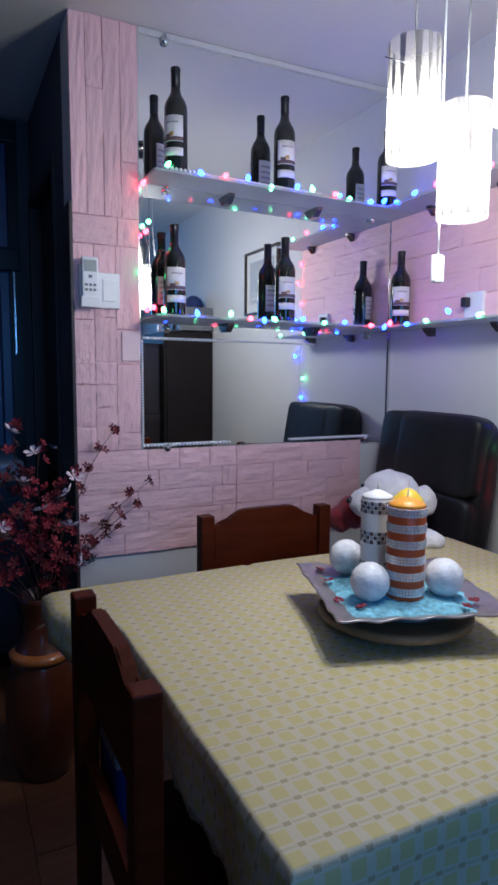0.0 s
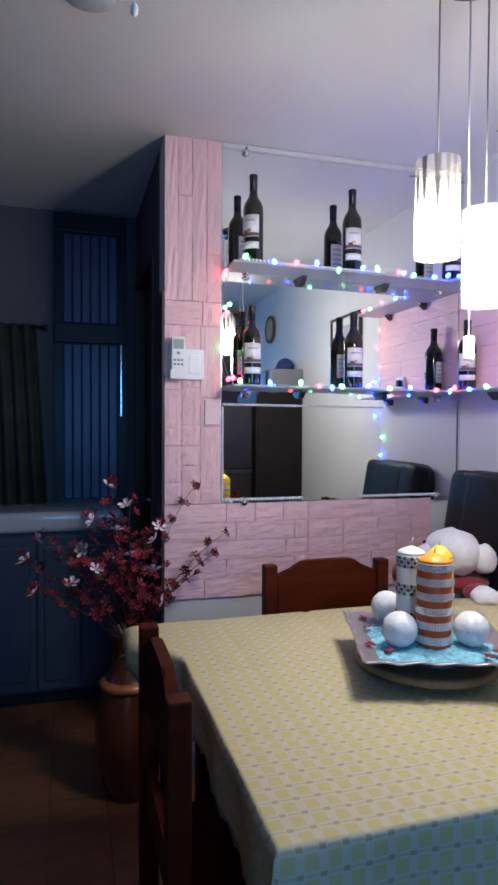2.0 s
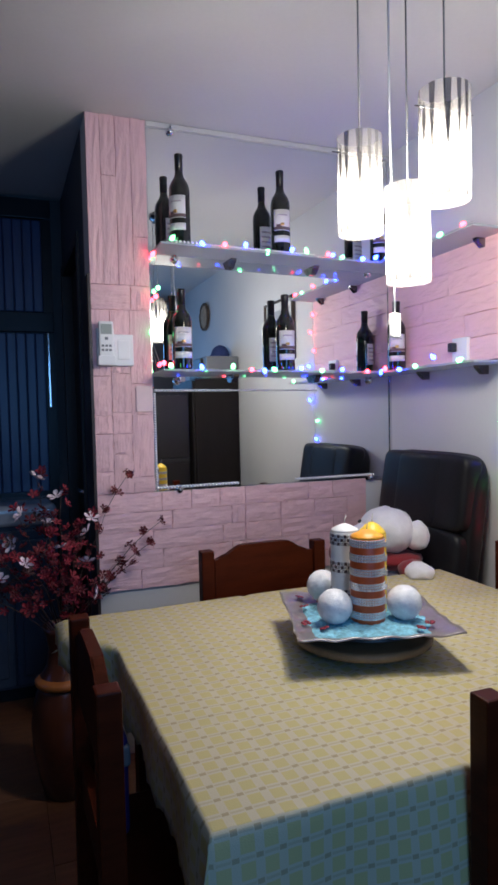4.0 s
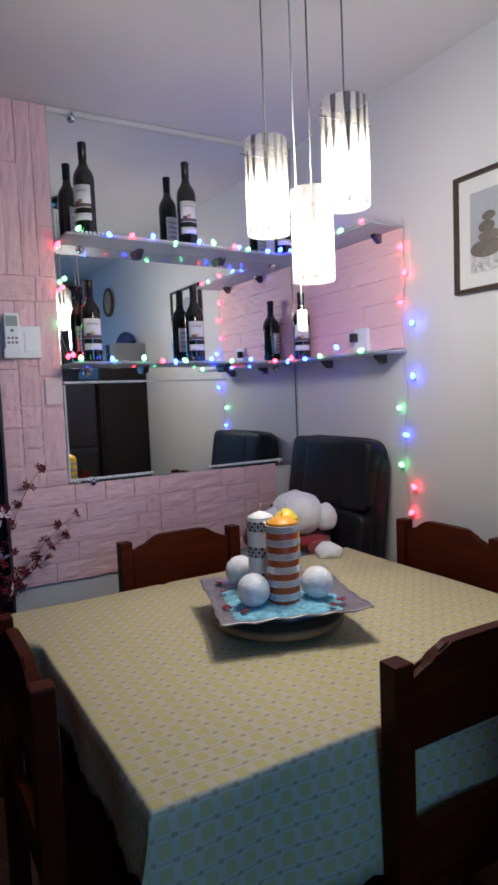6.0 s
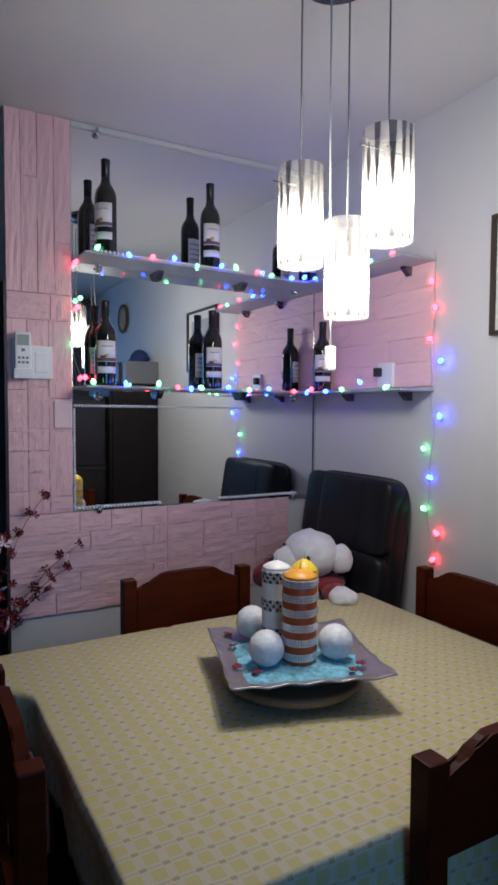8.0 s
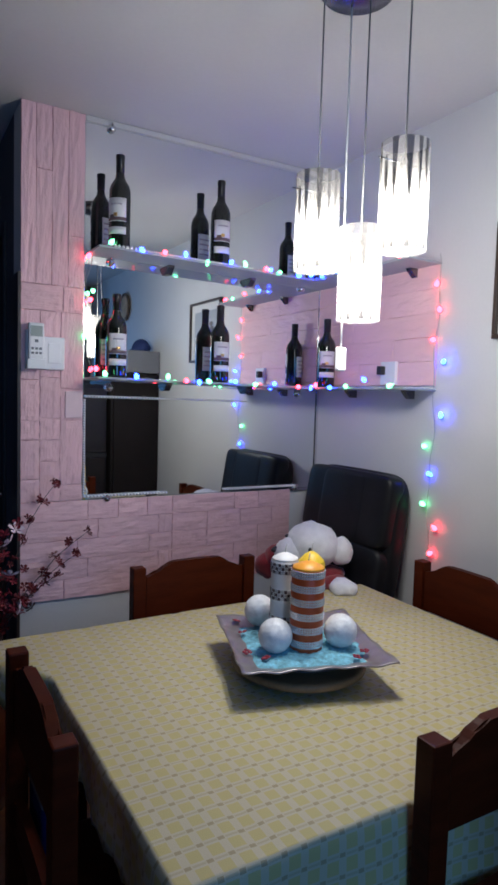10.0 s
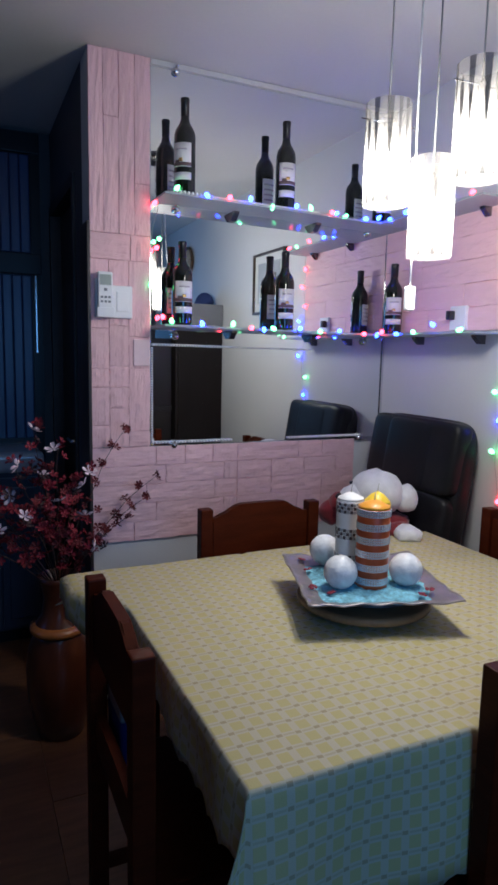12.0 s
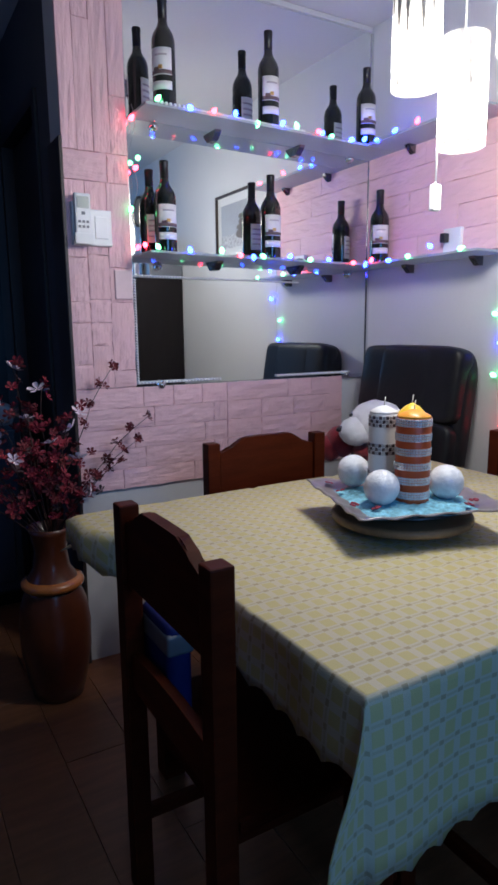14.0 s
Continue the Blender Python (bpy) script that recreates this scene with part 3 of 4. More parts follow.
def padded(bm, x0, x1, y0, y1, z0, z1, r=0.03, mat_=None):
    res = boxbm(x0, x1, y0, y1, z0, z1, bevel=r, seg=4)
    if mat_:
        bmesh.ops.transform(res, matrix=mat_, verts=res.verts)
    return res


B0 = pose(0.085, 0, 0.46) @ LEAN


def cushion(cx, cy, cz, a, b_, c, e=0.3, nu=20, nv=40):
    """A stuffed, rounded slab with half sizes a, b_, c."""
    def sp(v, k):
        return math.copysign(abs(v) ** k, v)
    b = bmesh.new()
    rows = []
    for i in range(1, nu):
        ph = -math.pi / 2 + math.pi * i / nu
        rows.append([b.verts.new((cx + a * sp(math.cos(ph), e) * sp(math.cos(2 * math.pi * k / nv), 0.55), cy + b_ * sp(math.cos(ph), e) * sp(math.sin(2 * math.pi * k / nv), e), cz + c * sp(math.sin(ph), e))) for k in range(nv)])
    lo, hi = b.verts.new((cx, cy, cz - c)), b.verts.new((cx, cy, cz + c))
    for r0, r1 in zip(rows, rows[1:]):
        for k in range(nv):
            b.faces.new((r0[k], r0[(k + 1) % nv], r1[(k + 1) % nv], r1[k]))
    for k in range(nv):
        b.faces.new((lo, rows[0][(k + 1) % nv], rows[0][k]))
        b.faces.new((hi, rows[-1][k], rows[-1][(k + 1) % nv]))
    bmesh.ops.transform(b, matrix=B0, verts=b.verts)
    return b


part("back_shell", cushion(0.035, 0.006, 0.36, 0.05, 0.272, 0.356), M_LEATHER, oc, "", True)
part("upper_cushion", cushion(0.0, 0.006, 0.565, 0.05, 0.264, 0.142, 0.2), M_LEATHER, oc, "", True)
part("lower_cushion", cushion(0.0, 0.006, 0.23, 0.05, 0.264, 0.2, 0.2), M_LEATHER, oc, "", True)
part("headrest", cushion(-0.004, 0.006, 0.565, 0.049, 0.15, 0.135, 0.2), M_LEATHER, oc, "", True)
part("seat", padded(None, -0.38, 0.12, -0.27, 0.27, 0.40, 0.50, 0.04), M_LEATHER, oc, "", True)
b = bmesh.new()
lathe(b, [(0.03, 0.10), (0.03, 0.25), (0.02, 0.26), (0.02, 0.40)], 14, -0.1, 0)
part("gas_column", b, M_BLACKPL, oc, "", True)
for k in range(5):
    a = 2 * math.pi * k / 5 + 0.3
    ex, ey = -0.1 + 0.22 * math.cos(a), 0.22 * math.sin(a)
    b = bmesh.new()
    tube(b, [(-0.1, 0, 0.11), (ex, ey, 0.07)], 0.022, 8, 0.7)
    leg = part("base_arm", b, M_BLACKPL, oc, "", True)
    b = bmesh.new()
    ball(b, (ex, ey, 0.03), 0.03, 2)
    part("castor", b, M_BLACKPL, leg, "", True)

# ---------------------------------------------------------------- plush bear
M_PLUSH = mat("white_plush", (0.78, 0.76, 0.78), 0.9, var=0.12, scale=30, fine=220, bump=0.9, sheen=0.5)
M_REDPLUSH = mat("red_plush", (0.22, 0.012, 0.018), 0.9, var=0.2, scale=30, fine=200, bump=0.6, sheen=0.3)
bear = bmesh.new()
for c, r, sq, mi in (((1.555, 1.84, 0.935), 0.1, (1, 1.12, 0.86), 0), ((1.635, 1.762, 0.92), 0.052, (0.8, 0.9, 1.05), 0), ((1.575, 1.885, 0.985), 0.042, (0.9, 1.2, 0.8), 0),
                     ((1.478, 1.862, 0.91), 0.065, (1, 1.05, 0.85), 0), ((1.60, 1.835, 0.66), 0.15, (0.9, 1, 1.15), 0),
                     ((1.575, 1.835, 0.83), 0.105, (1, 1.1, 0.35), 1), ((1.57, 1.70, 0.815), 0.055, (1, 1, 0.7), 1), ((1.55, 1.635, 0.825), 0.048, (1, 1.1, 0.75), 0),
                     ((1.49, 1.965, 0.86), 0.062, (1, 1, 1), 1), ((1.45, 1.99, 0.83), 0.05, (1, 1, 1), 1), ((1.45, 1.74, 0.555), 0.07, (1.5, 1, 0.8), 0), ((1.45, 1.93, 0.555), 0.07, (1.5, 1, 0.8), 0),
                     ((1.418, 1.885, 0.925), 0.013, (1, 1, 0.8), 2), ((1.487, 1.757, 0.937), 0.008, (1, 1, 1), 2), ((1.472, 1.888, 0.968), 0.008, (1, 1, 1), 2)):
    ball(bear, c, r, 3 if r > 0.03 else 2, sq, mi)
for v in bear.verts:
    v.co += Vector((-0.01, 0.03, -0.05))
    n = noise.noise(v.co * 28) * 0.007 + noise.noise(v.co * 70) * 0.003
    v.co += Vector((n, n * 0.7, n))
tagged(link("plush_bear", bear, [M_PLUSH, M_REDPLUSH, M_BLACKPL], None, "", True), "white plush bear with red scarf on the office chair", "plush toy")

# ---------------------------------------------------------------- table centrepiece
M_TRAY = mat("turned_wood", (0.18, 0.12, 0.062), 0.55, var=0.3, scale=6, fine=40, stretch=(1, 6, 1))
M_PLATE = mat("silver_grey_glaze", (0.32, 0.275, 0.27), 0.3, 0.5, var=0.14, scale=14, fine=90, bump=0.1)
M_PLATEDARK = mat("dark_plate_base", (0.06, 0.04, 0.035), 0.4, var=0.2)
M_SAND = mat("blue_sand", (0.21, 0.46, 0.58), 0.8, var=0.6, scale=70, fine=210, bump=1.0)
M_PETAL = mat("dark_red_petal", (0.25, 0.02, 0.04), 0.7, var=0.3)
M_GLITTER = mat("white_glitter", (0.8, 0.79, 0.8), 0.38, var=0.14, scale=60, fine=260, bump=0.7, coat=0.3)
ROT = -18.0
PLX, PLY = 1.036, 1.205      # middle of the plate


def on_plate(x, y):
    return PLX + 0.010 + 0.975 * (x - 1.052), PLY + 0.014 + 0.975 * (y - 1.232)


tr = thing("round_tray", pose(1.026, 1.195, TZ + 0.0025), "round wooden tray under the silver plate", "tray")
b = bmesh.new()
lathe(b, [(0.10, 0.017), (0.155, 0.019), (0.155, 0.036), (0.0, 0.036)], 48)
part("tray_board", b, M_TRAY, tr, "", True)
b = bmesh.new()
lathe(b, [(0.155, 0.017), (0.16, 0.017), (0.166, 0.021), (0.167, 0.031), (0.163, 0.037), (0.155, 0.037)], 48)
part("tray_rim", b, M_TRAY, tr, "", True)
b = bmesh.new()
lathe(b, [(0.0, 0.0), (0.10, 0.0), (0.10, 0.017)], 32)
part("tray_foot", b, M_TRAY, tr, "", True)
pl = thing("decorative_plate", pose(PLX, PLY, TZ + 0.0405, 0, 0, ROT), "square silver-grey plate with wavy edge", "plate")
b = bmesh.new()
lathe(b, [(0.08, 0.0), (0.09, 0.0), (0.145, 0.014), (0.10, 0.016)], 40)
part("plate_foot", b, M_PLATEDARK, pl, "dark brown plate underside", True)
b = bmesh.new()
n, g = 36, {}
for i in range(n + 1):
    for j in range(n + 1):
        u, v = -1 + 2 * i / n, -1 + 2 * j / n
        e = max(abs(u), abs(v))
        wav = 0.002 * math.sin(15 * u) * (abs(v) > 0.5) * max(0, e - 0.55) / 0.45 + 0.002 * math.sin(15 * v + 1) * (abs(u) > 0.5) * max(0, e - 0.55) / 0.45
        k = max(0.0, e - 0.55) / 0.45
        s_ = 0.178 * (1 + 0.03 * abs(u * v)) + 0.001 * math.sin(11 * (u + v)) * k
        g[i, j] = b.verts.new((u * s_, v * s_, 0.019 + 0.02 * k ** 1.4 + wav + 0.006 * abs(u * v) ** 3))
for i in range(n):
    for j in range(n):
        b.faces.new((g[i, j], g[i + 1, j], g[i + 1, j + 1], g[i, j + 1]))
dish = part("plate_dish", b, [M_PLATE, M_PLATEDARK], pl, "", True)
so = dish.modifiers.new("thickness", "SOLIDIFY")
so.thickness, so.offset, so.material_offset = 0.004, -1, 1
sand = bmesh.new()
g = {}
for i in range(15):
    for j in range(48):
        a = 2 * math.pi * j / 48
        sq = 1 / max(abs(math.cos(a)), abs(math.sin(a))) ** 0.6
        R = 0.15 * sq * (1 + 0.12 * noise.noise((2.2 * math.cos(a), 2.2 * math.sin(a), 3)) + 0.06 * noise.noise((9 * math.cos(a), 9 * math.sin(a), 1)))
        r = R * i / 14
        p = Vector((r * math.cos(a), r * math.sin(a), 0))
        p.z = 0.0045 + 0.012 * (1 - (i / 14) ** 3) + 0.006 * noise.noise(p * 75)
        g[i, j] = sand.verts.new(p)
for i in range(14):
    for j in range(48):
        sand.faces.new((g[i, j], g[i + 1, j], g[i + 1, (j + 1) % 48], g[i, (j + 1) % 48]))
SZ = TZ + 0.0405 + 0.0205
sd = link("blue_sand", sand, M_SAND, None, "", True)
sd.matrix_world = pose(PLX - 0.004, PLY - 0.007, SZ, 0, 0, ROT)
tagged(sd, "light blue decorative sand strewn on the plate", "sand", kind="stuff")
rng = random.Random(4)
for px, py in ((0.955, 1.40), (0.90, 1.15), (0.93, 1.32), (1.10, 1.06), (0.875, 1.20), (1.14, 1.08)):
    b = bmesh.new()
    for k in range(5):
        a = 2 * math.pi * k / 5 + rng.random()
        ball(b, (0.007 * math.cos(a), 0.007 * math.sin(a), 0.004), 0.006, 1, (1, 1, 0.35))
    o = link("petal", b, M_PETAL, None, "", True)
    o.matrix_world = pose(*on_plate(px, py), SZ + 0.015, rng.uniform(-20, 20), rng.uniform(-20, 20), 0)
    tagged(o, "dried dark red blossom lying on the plate", "blossom", "blossoms on the plate")

for bx, by, r in ((0.945, 1.185, 0.041), (1.112, 1.142, 0.041), (1.005, 1.36, 0.041)):
    b = bmesh.new()
    ball(b, (0, 0, 0), r, 4)
    for v in b.verts:
        v.co *= 1 + 0.02 * noise.noise(v.co * 160) + 0.012 * noise.noise(v.co * 60)
    o = link("decorative_ball", b, M_GLITTER, None, "", True)
    o.matrix_world = pose(*on_plate(bx, by), SZ + r + 0.011)
    tagged(o, "white glittering ball resting on blue sand", "ornament ball", "white balls on the plate")

M_ORANGE = mat("orange_wax", (0.43, 0.075, 0.015), 0.45, var=0.12, scale=20, bump=0.05)
# same orange wax with the lamps' light painted in, for the candle's top
M_ORANGELIT = mat("lamplit_orange_wax", (0.85, 0.36, 0.02), 0.4, var=0.1, scale=20, bump=0.05)
M_YELLOW = mat("yellow_wax", (0.85, 0.58, 0.02), 0.4, var=0.1, scale=20, bump=0.05)
M_WHITEWAX = mat("white_wax", (0.78, 0.76, 0.75), 0.45, var=0.06, scale=20, bump=0.05)
M_STONE = mat("rhinestone", (0.88, 0.89, 0.92), 0.26, 0.55, var=0.12, scale=90, bump=0.1, rnd=0.0)
M_STONEDARK = mat("dark_rhinestone", (0.10, 0.075, 0.08), 0.3, 0.3, var=0.3, scale=90, bump=0.1)
M_WICK = mat("wick", (0.5, 0.48, 0.44), 0.9)


def candle(m, r, h, wax, topwax, bands, checks, label, peak=0.022):
    t = thing("candle", m, label, "candle", "candles on the plate")
    b = bmesh.new()
    lathe(b, [(r * 0.98, 0), (r, 0.003), (r, h), (r * 0.98, h + 0.002)], 36)
    part("wax_body", b, wax, t, "", True)
    b = bmesh.new()
    lathe(b, [(r * 0.985, h + 0.002), (r * 0.93, h + 0.007), (r * 0.5, h + peak * 0.75), (r * 0.12, h + peak), (0.0, h + peak)], 36)
    part("wax_top", b, topwax, t, "", True)
    b = bmesh.new()
    tube(b, [(0, 0, h + peak - 0.002), (0.001, 0, h + peak + 0.008), (0.005, 0.002, h + peak + 0.02)], 0.0012, 6)
    part("wick", b, M_WICK, t, "", True)
    for z0, z1, rows in bands:
        b = bmesh.new()
        n = 26 if checks else 40
        for k in range(rows):
            for i in range(n):
                a = 2 * math.pi * (i + 0.5) / n
                zc, hh = z0 + (z1 - z0) * (k + 0.5) / rows, (z1 - z0) / rows * 0.49
                w = math.pi * r / n * 0.98
                vs = bmesh.ops.create_cube(b, size=2.0)["verts"]
                mi = 1 if (checks and (i + k) % 2) else 0
                for v in vs:
                    top = v.co.x > 0
                    v.co = Vector((r + (0.0016 if top else -0.001), v.co.y * w * (0.7 if top else 1), v.co.z * hh * (0.75 if top else 1)))
                    v.co = Matrix.Rotation(a, 3, "Z") @ v.co
                    v.co.z += zc
                for f in {f for v in vs for f in v.link_faces}:
                    f.material_index = mi
        tagged(part("rhinestone_band", b, [M_STONE, M_STONEDARK], t, "band of glittering rhinestones"), kind="stuff")
    return t


CZ = SZ + 0.013
candle(pose(*on_plate(1.028, 1.172), CZ), 0.040, 0.195, M_ORANGE, M_ORANGELIT, [(0.010 + 0.0335 * k, 0.028 + 0.0335 * k, 3) for k in range(6)], False, "orange pillar candle wrapped in silver rhinestone bands", 0.02)
candle(pose(*on_plate(1.022, 1.268), CZ), 0.035, 0.195, M_WHITEWAX, M_WHITEWAX, [(0.03, 0.058, 3), (0.098, 0.126, 3), (0.165, 0.193, 3)], True, "white pillar candle with dark checked bands", 0.02)
candle(pose(*on_plate(1.08, 1.232), CZ), 0.0345, 0.19, M_YELLOW, M_YELLOW, [(0.02 + 0.035 * k, 0.034 + 0.035 * k, 2) for k in range(5)], False, "yellow pillar candle behind the orange one", 0.03)

# ---------------------------------------------------------------- picture on the east wall
M_FRAME = mat("dark_brown_frame", (0.05, 0.032, 0.02), 0.4, var=0.2, bump=0.05)
M_PAPER = mat("white_passepartout", (0.66, 0.66, 0.66), 0.6, var=0.02, bump=0.02)
M_PSKY = mat("print_sky", (0.37, 0.385, 0.42), 0.5, var=0.12, scale=3, bump=0)
M_PEBBLE = mat("print_pebble", (0.15, 0.13, 0.11), 0.5, var=0.3, scale=12, bump=0, rnd=0.15)
M_PSAND = mat("print_gravel", (0.46, 0.46, 0.47), 0.5, var=0.5, scale=60, fine=120, bump=0)
pic = thing("framed_picture", pose(XE, 1.138, 1.838), "framed picture of stacked pebbles hanging on the wall", "picture")
pw, ph, fw = 0.214, 0.187, 0.014
for nm, a in (("frame_bar", (-pw, pw, ph - fw, ph)), ("frame_bar", (-pw, pw, -ph, -ph + fw)), ("frame_bar", (-pw, -pw + fw, -ph + fw, ph - fw)), ("frame_bar", (pw - fw, pw, -ph + fw, ph - fw))):
    part(nm, boxbm(-0.024, -0.002, a[0], a[1], a[2], a[3], bevel=0.002), M_FRAME, pic, "dark brown wooden frame bar")
part("passepartout", boxbm(-0.010, -0.003, -pw + fw, pw - fw, -ph + fw, ph - fw), M_PAPER, pic, "white mount")
part("print_sky", boxbm(-0.0125, -0.0102, -pw + 0.06, pw - 0.06, -0.05, 0.125), M_PSKY, pic, "pale blue printed sky")
part("print_ground", boxbm(-0.0125, -0.0102, -pw + 0.06, pw - 0.06, -0.125, -0.0505), M_PSAND, pic, "grey printed gravel")
for zc, ww, hh in ((-0.055, 0.085, 0.028), (-0.018, 0.058, 0.017), (0.011, 0.042, 0.018), (0.042, 0.034, 0.014)):
    b = bmesh.new()
    ball(b, (0, 0, 0), 1.0, 3, (0.0014, ww * 0.75, hh))
    o = part("print_pebble", b, M_PEBBLE, pic, "", True)
    o.location = (-0.0132, 0.085 + 0.006 * math.sin(zc * 90), zc)

# ---------------------------------------------------------------- switches and remote control
sw = thing("light_switch", pose(0.676, 2.316, 1.577), "white square light switch on pink panels", "light switch")
part("switch_plate", boxbm(-0.038, 0.038, -0.012, 0.012, -0.059, 0.059, bevel=0.004), M_PLASTIC, sw)
part("rocker", boxbm(-0.022, 0.022, -0.016, -0.011, -0.036, 0.036, bevel=0.002), M_PLASTIC, sw)
rc = thing("remote_control", pose(0.609, 2.312, 1.598), "white air conditioner remote in its wall holder", "remote control")
part("remote_body", boxbm(-0.027, 0.027, -0.034, -0.012, -0.072, 0.083, bevel=0.006), M_PLASTIC, rc)
part("holder", box(boxbm(-0.032, 0.032, -0.012, 0.012, -0.08, 0.06, bevel=0.003), -0.032, 0.032, -0.039, -0.034, -0.08, -0.045, bevel=0.002), M_PLASTIC, rc, "white wall holder")
part("display", boxbm(-0.02, 0.02, -0.0355, -0.0335, 0.035, 0.072), M_SCREEN, rc, "grey display")
for i in range(3):
    for j in range(2):
        part("button", boxbm(-0.018 + 0.0135 * i, -0.009 + 0.0135 * i, -0.036, -0.0335, -0.012 - 0.016 * j, -0.004 - 0.016 * j, bevel=0.001), M_GREYPL, rc)
part("button", boxbm(-0.006, 0.006, -0.036, -0.0335, 0.014, 0.024, bevel=0.001), M_GREYPL, rc)
tagged(thing("junction_cover", pose(0.752, 2.324, 1.392), "faded pale square cover under the shelf", "wall cover"))
part("cover_plate", boxbm(-0.032, 0.032, -0.011, 0.0, -0.05, 0.05, bevel=0.003), mat("pale_pink_plastic", (0.82, 0.62, 0.635), 0.5), bpy.data.objects["junction_cover"])
so_ = thing("wall_socket", pose(XE - 0.008, 1.835, 1.548), "white wall socket with a small dark plug", "wall socket")
part("socket_plate", boxbm(-0.018, 0.006, -0.042, 0.042, -0.046, 0.046, bevel=0.004), M_PLASTIC, so_)
part("plug", boxbm(-0.046, -0.018, 0.012, 0.034, -0.006, 0.028, bevel=0.004), M_BLACKPL, so_, "small dark plug")

# ---------------------------------------------------------------- string lights
LED = {"r": emitter("led_red", (1.0, 0.035, 0.05), 20.0), "g": emitter("led_green", (0.26, 1.0, 0.30), 8.0), "b": emitter("led_blue", (0.036, 0.056, 1.0), 44.0)}
M_WIRE = mat("clear_wire", (0.38, 0.40, 0.38), 0.4, bump=0)


def string_lights(label, wire, bulbs):
    t = thing("string_lights", pose(0, 0, 0), label, "string lights", "christmas light strings")
    b = bmesh.new()
    tube(b, wire, 0.001, 5)
    part("wire", b, M_WIRE, t, "", True)
    rr = random.Random(len(bulbs))
    for x, y, z, c in bulbs:
        b = bmesh.new()
        lathe(b, [(0.0, -0.001), (0.006, 0.0), (0.0092, 0.007), (0.0078, 0.015), (0.0036, 0.022), (0.0, 0.025)], 8)
        bmesh.ops.transform(b, matrix=pose(x, y, z, rr.uniform(-150, 150), rr.uniform(-60, 60), 0), verts=b.verts)
        part("led_bulb", b, LED[c], t, {"r": "red", "g": "green", "b": "blue"}[c] + " lit LED bulb", True)


def upper(x):
    return 1.957 - 0.0157 * (x - 0.9)


def lower(x):
    return 1.496 - 0.007 * (x - 0.9)


FE = YN - SD - 0.018
top = [(0.835, "g"), (0.95, "b"), (1.04, "r"), (1.13, "b"), (1.22, "g"), (1.32, "b"), (1.39, "g"), (1.48, "r"), (1.50, "b"), (1.555, "g"), (1.635, "b"), (1.70, "b")]
tb_ = [(x, FE + 0.012, upper(x) + 0.006 + 0.004 * (i % 2), c) for i, (x, c) in enumerate(top)]
tb_ += [(XE - SD + 0.004, y, upper(1.75) + 0.008, c) for y, c in ((2.12, "b"), (2.02, "b"), (1.90, "r"), (1.76, "g"), (1.66, "r"))]
string_lights("multicoloured lit string lights along the upper shelf", [(x, FE + 0.012, upper(x) + 0.003 + 0.002 * math.sin(x * 40)) for x in np.linspace(0.81, 1.735, 40)] + [(XE - SD + 0.004, y, upper(1.75) + 0.004 + 0.002 * math.sin(y * 40)) for y in np.linspace(FE, 1.60, 24)], tb_)
low = [(0.822, "g"), (0.94, "b"), (1.06, "g"), (1.14, "r"), (1.19, "b"), (1.24, "g"), (1.345, "b"), (1.435, "g"), (1.535, "b"), (1.645, "r"), (1.72, "b")]
lb_ = [(x, FE, lower(x) + 0.004 - 0.006 * (i % 2), c) for i, (x, c) in enumerate(low)]
lb_ += [(XE - SD - 0.012, y, lower(1.75) + z, c) for y, z, c in ((2.11, 0.0, "r"), (2.0, -0.004, "b"), (1.90, 0.0, "g"), (1.79, 0.02, "b"), (1.67, 0.0, "g"))]
string_lights("multicoloured lit string lights along the lower shelf", [(x, FE, lower(x) - 0.004 - 0.006 * math.sin(x * 37)) for x in np.linspace(0.81, 1.735, 40)] + [(XE - SD - 0.01, y, lower(1.75) - 0.004 - 0.006 * math.sin(y * 37)) for y in np.linspace(FE, 1.60, 24)], lb_)
string_lights("lit string lights hanging beside the mirror's edge", [(0.80 + 0.012 * math.sin(z * 30), YN - 0.03, z) for z in np.linspace(1.99, 1.5, 24)],
              [(0.792, YN - 0.035, 1.935, "r"), (0.812, YN - 0.035, 1.815, "g"), (0.80, YN - 0.035, 1.78, "r"), (0.785, YN - 0.035, 1.655, "g"), (0.83, YN - 0.035, 1.535, "r")])
string_lights("lit string lights hanging down the wall", [(XE - 0.012, 1.60 + 0.008 * math.sin(z * 13) + 0.005 * math.sin(z * 31 + 1), z) for z in np.linspace(1.97, 0.86, 50)],
              [(XE - 0.016, 1.61, 1.856, "r"), (XE - 0.016, 1.587, 1.763, "r"), (XE - 0.016, 1.622, 1.667, "r"), (XE - 0.016, 1.56, 1.58, "b"), (XE - 0.016, 1.556, 1.385, "b"), (XE - 0.016, 1.624, 1.276, "g"),
               (XE - 0.016, 1.612, 1.181, "b"), (XE - 0.02, 1.63, 1.067, "g"), (XE - 0.016, 1.553, 0.978, "r"), (XE - 0.016, 1.585, 0.882, "r")])

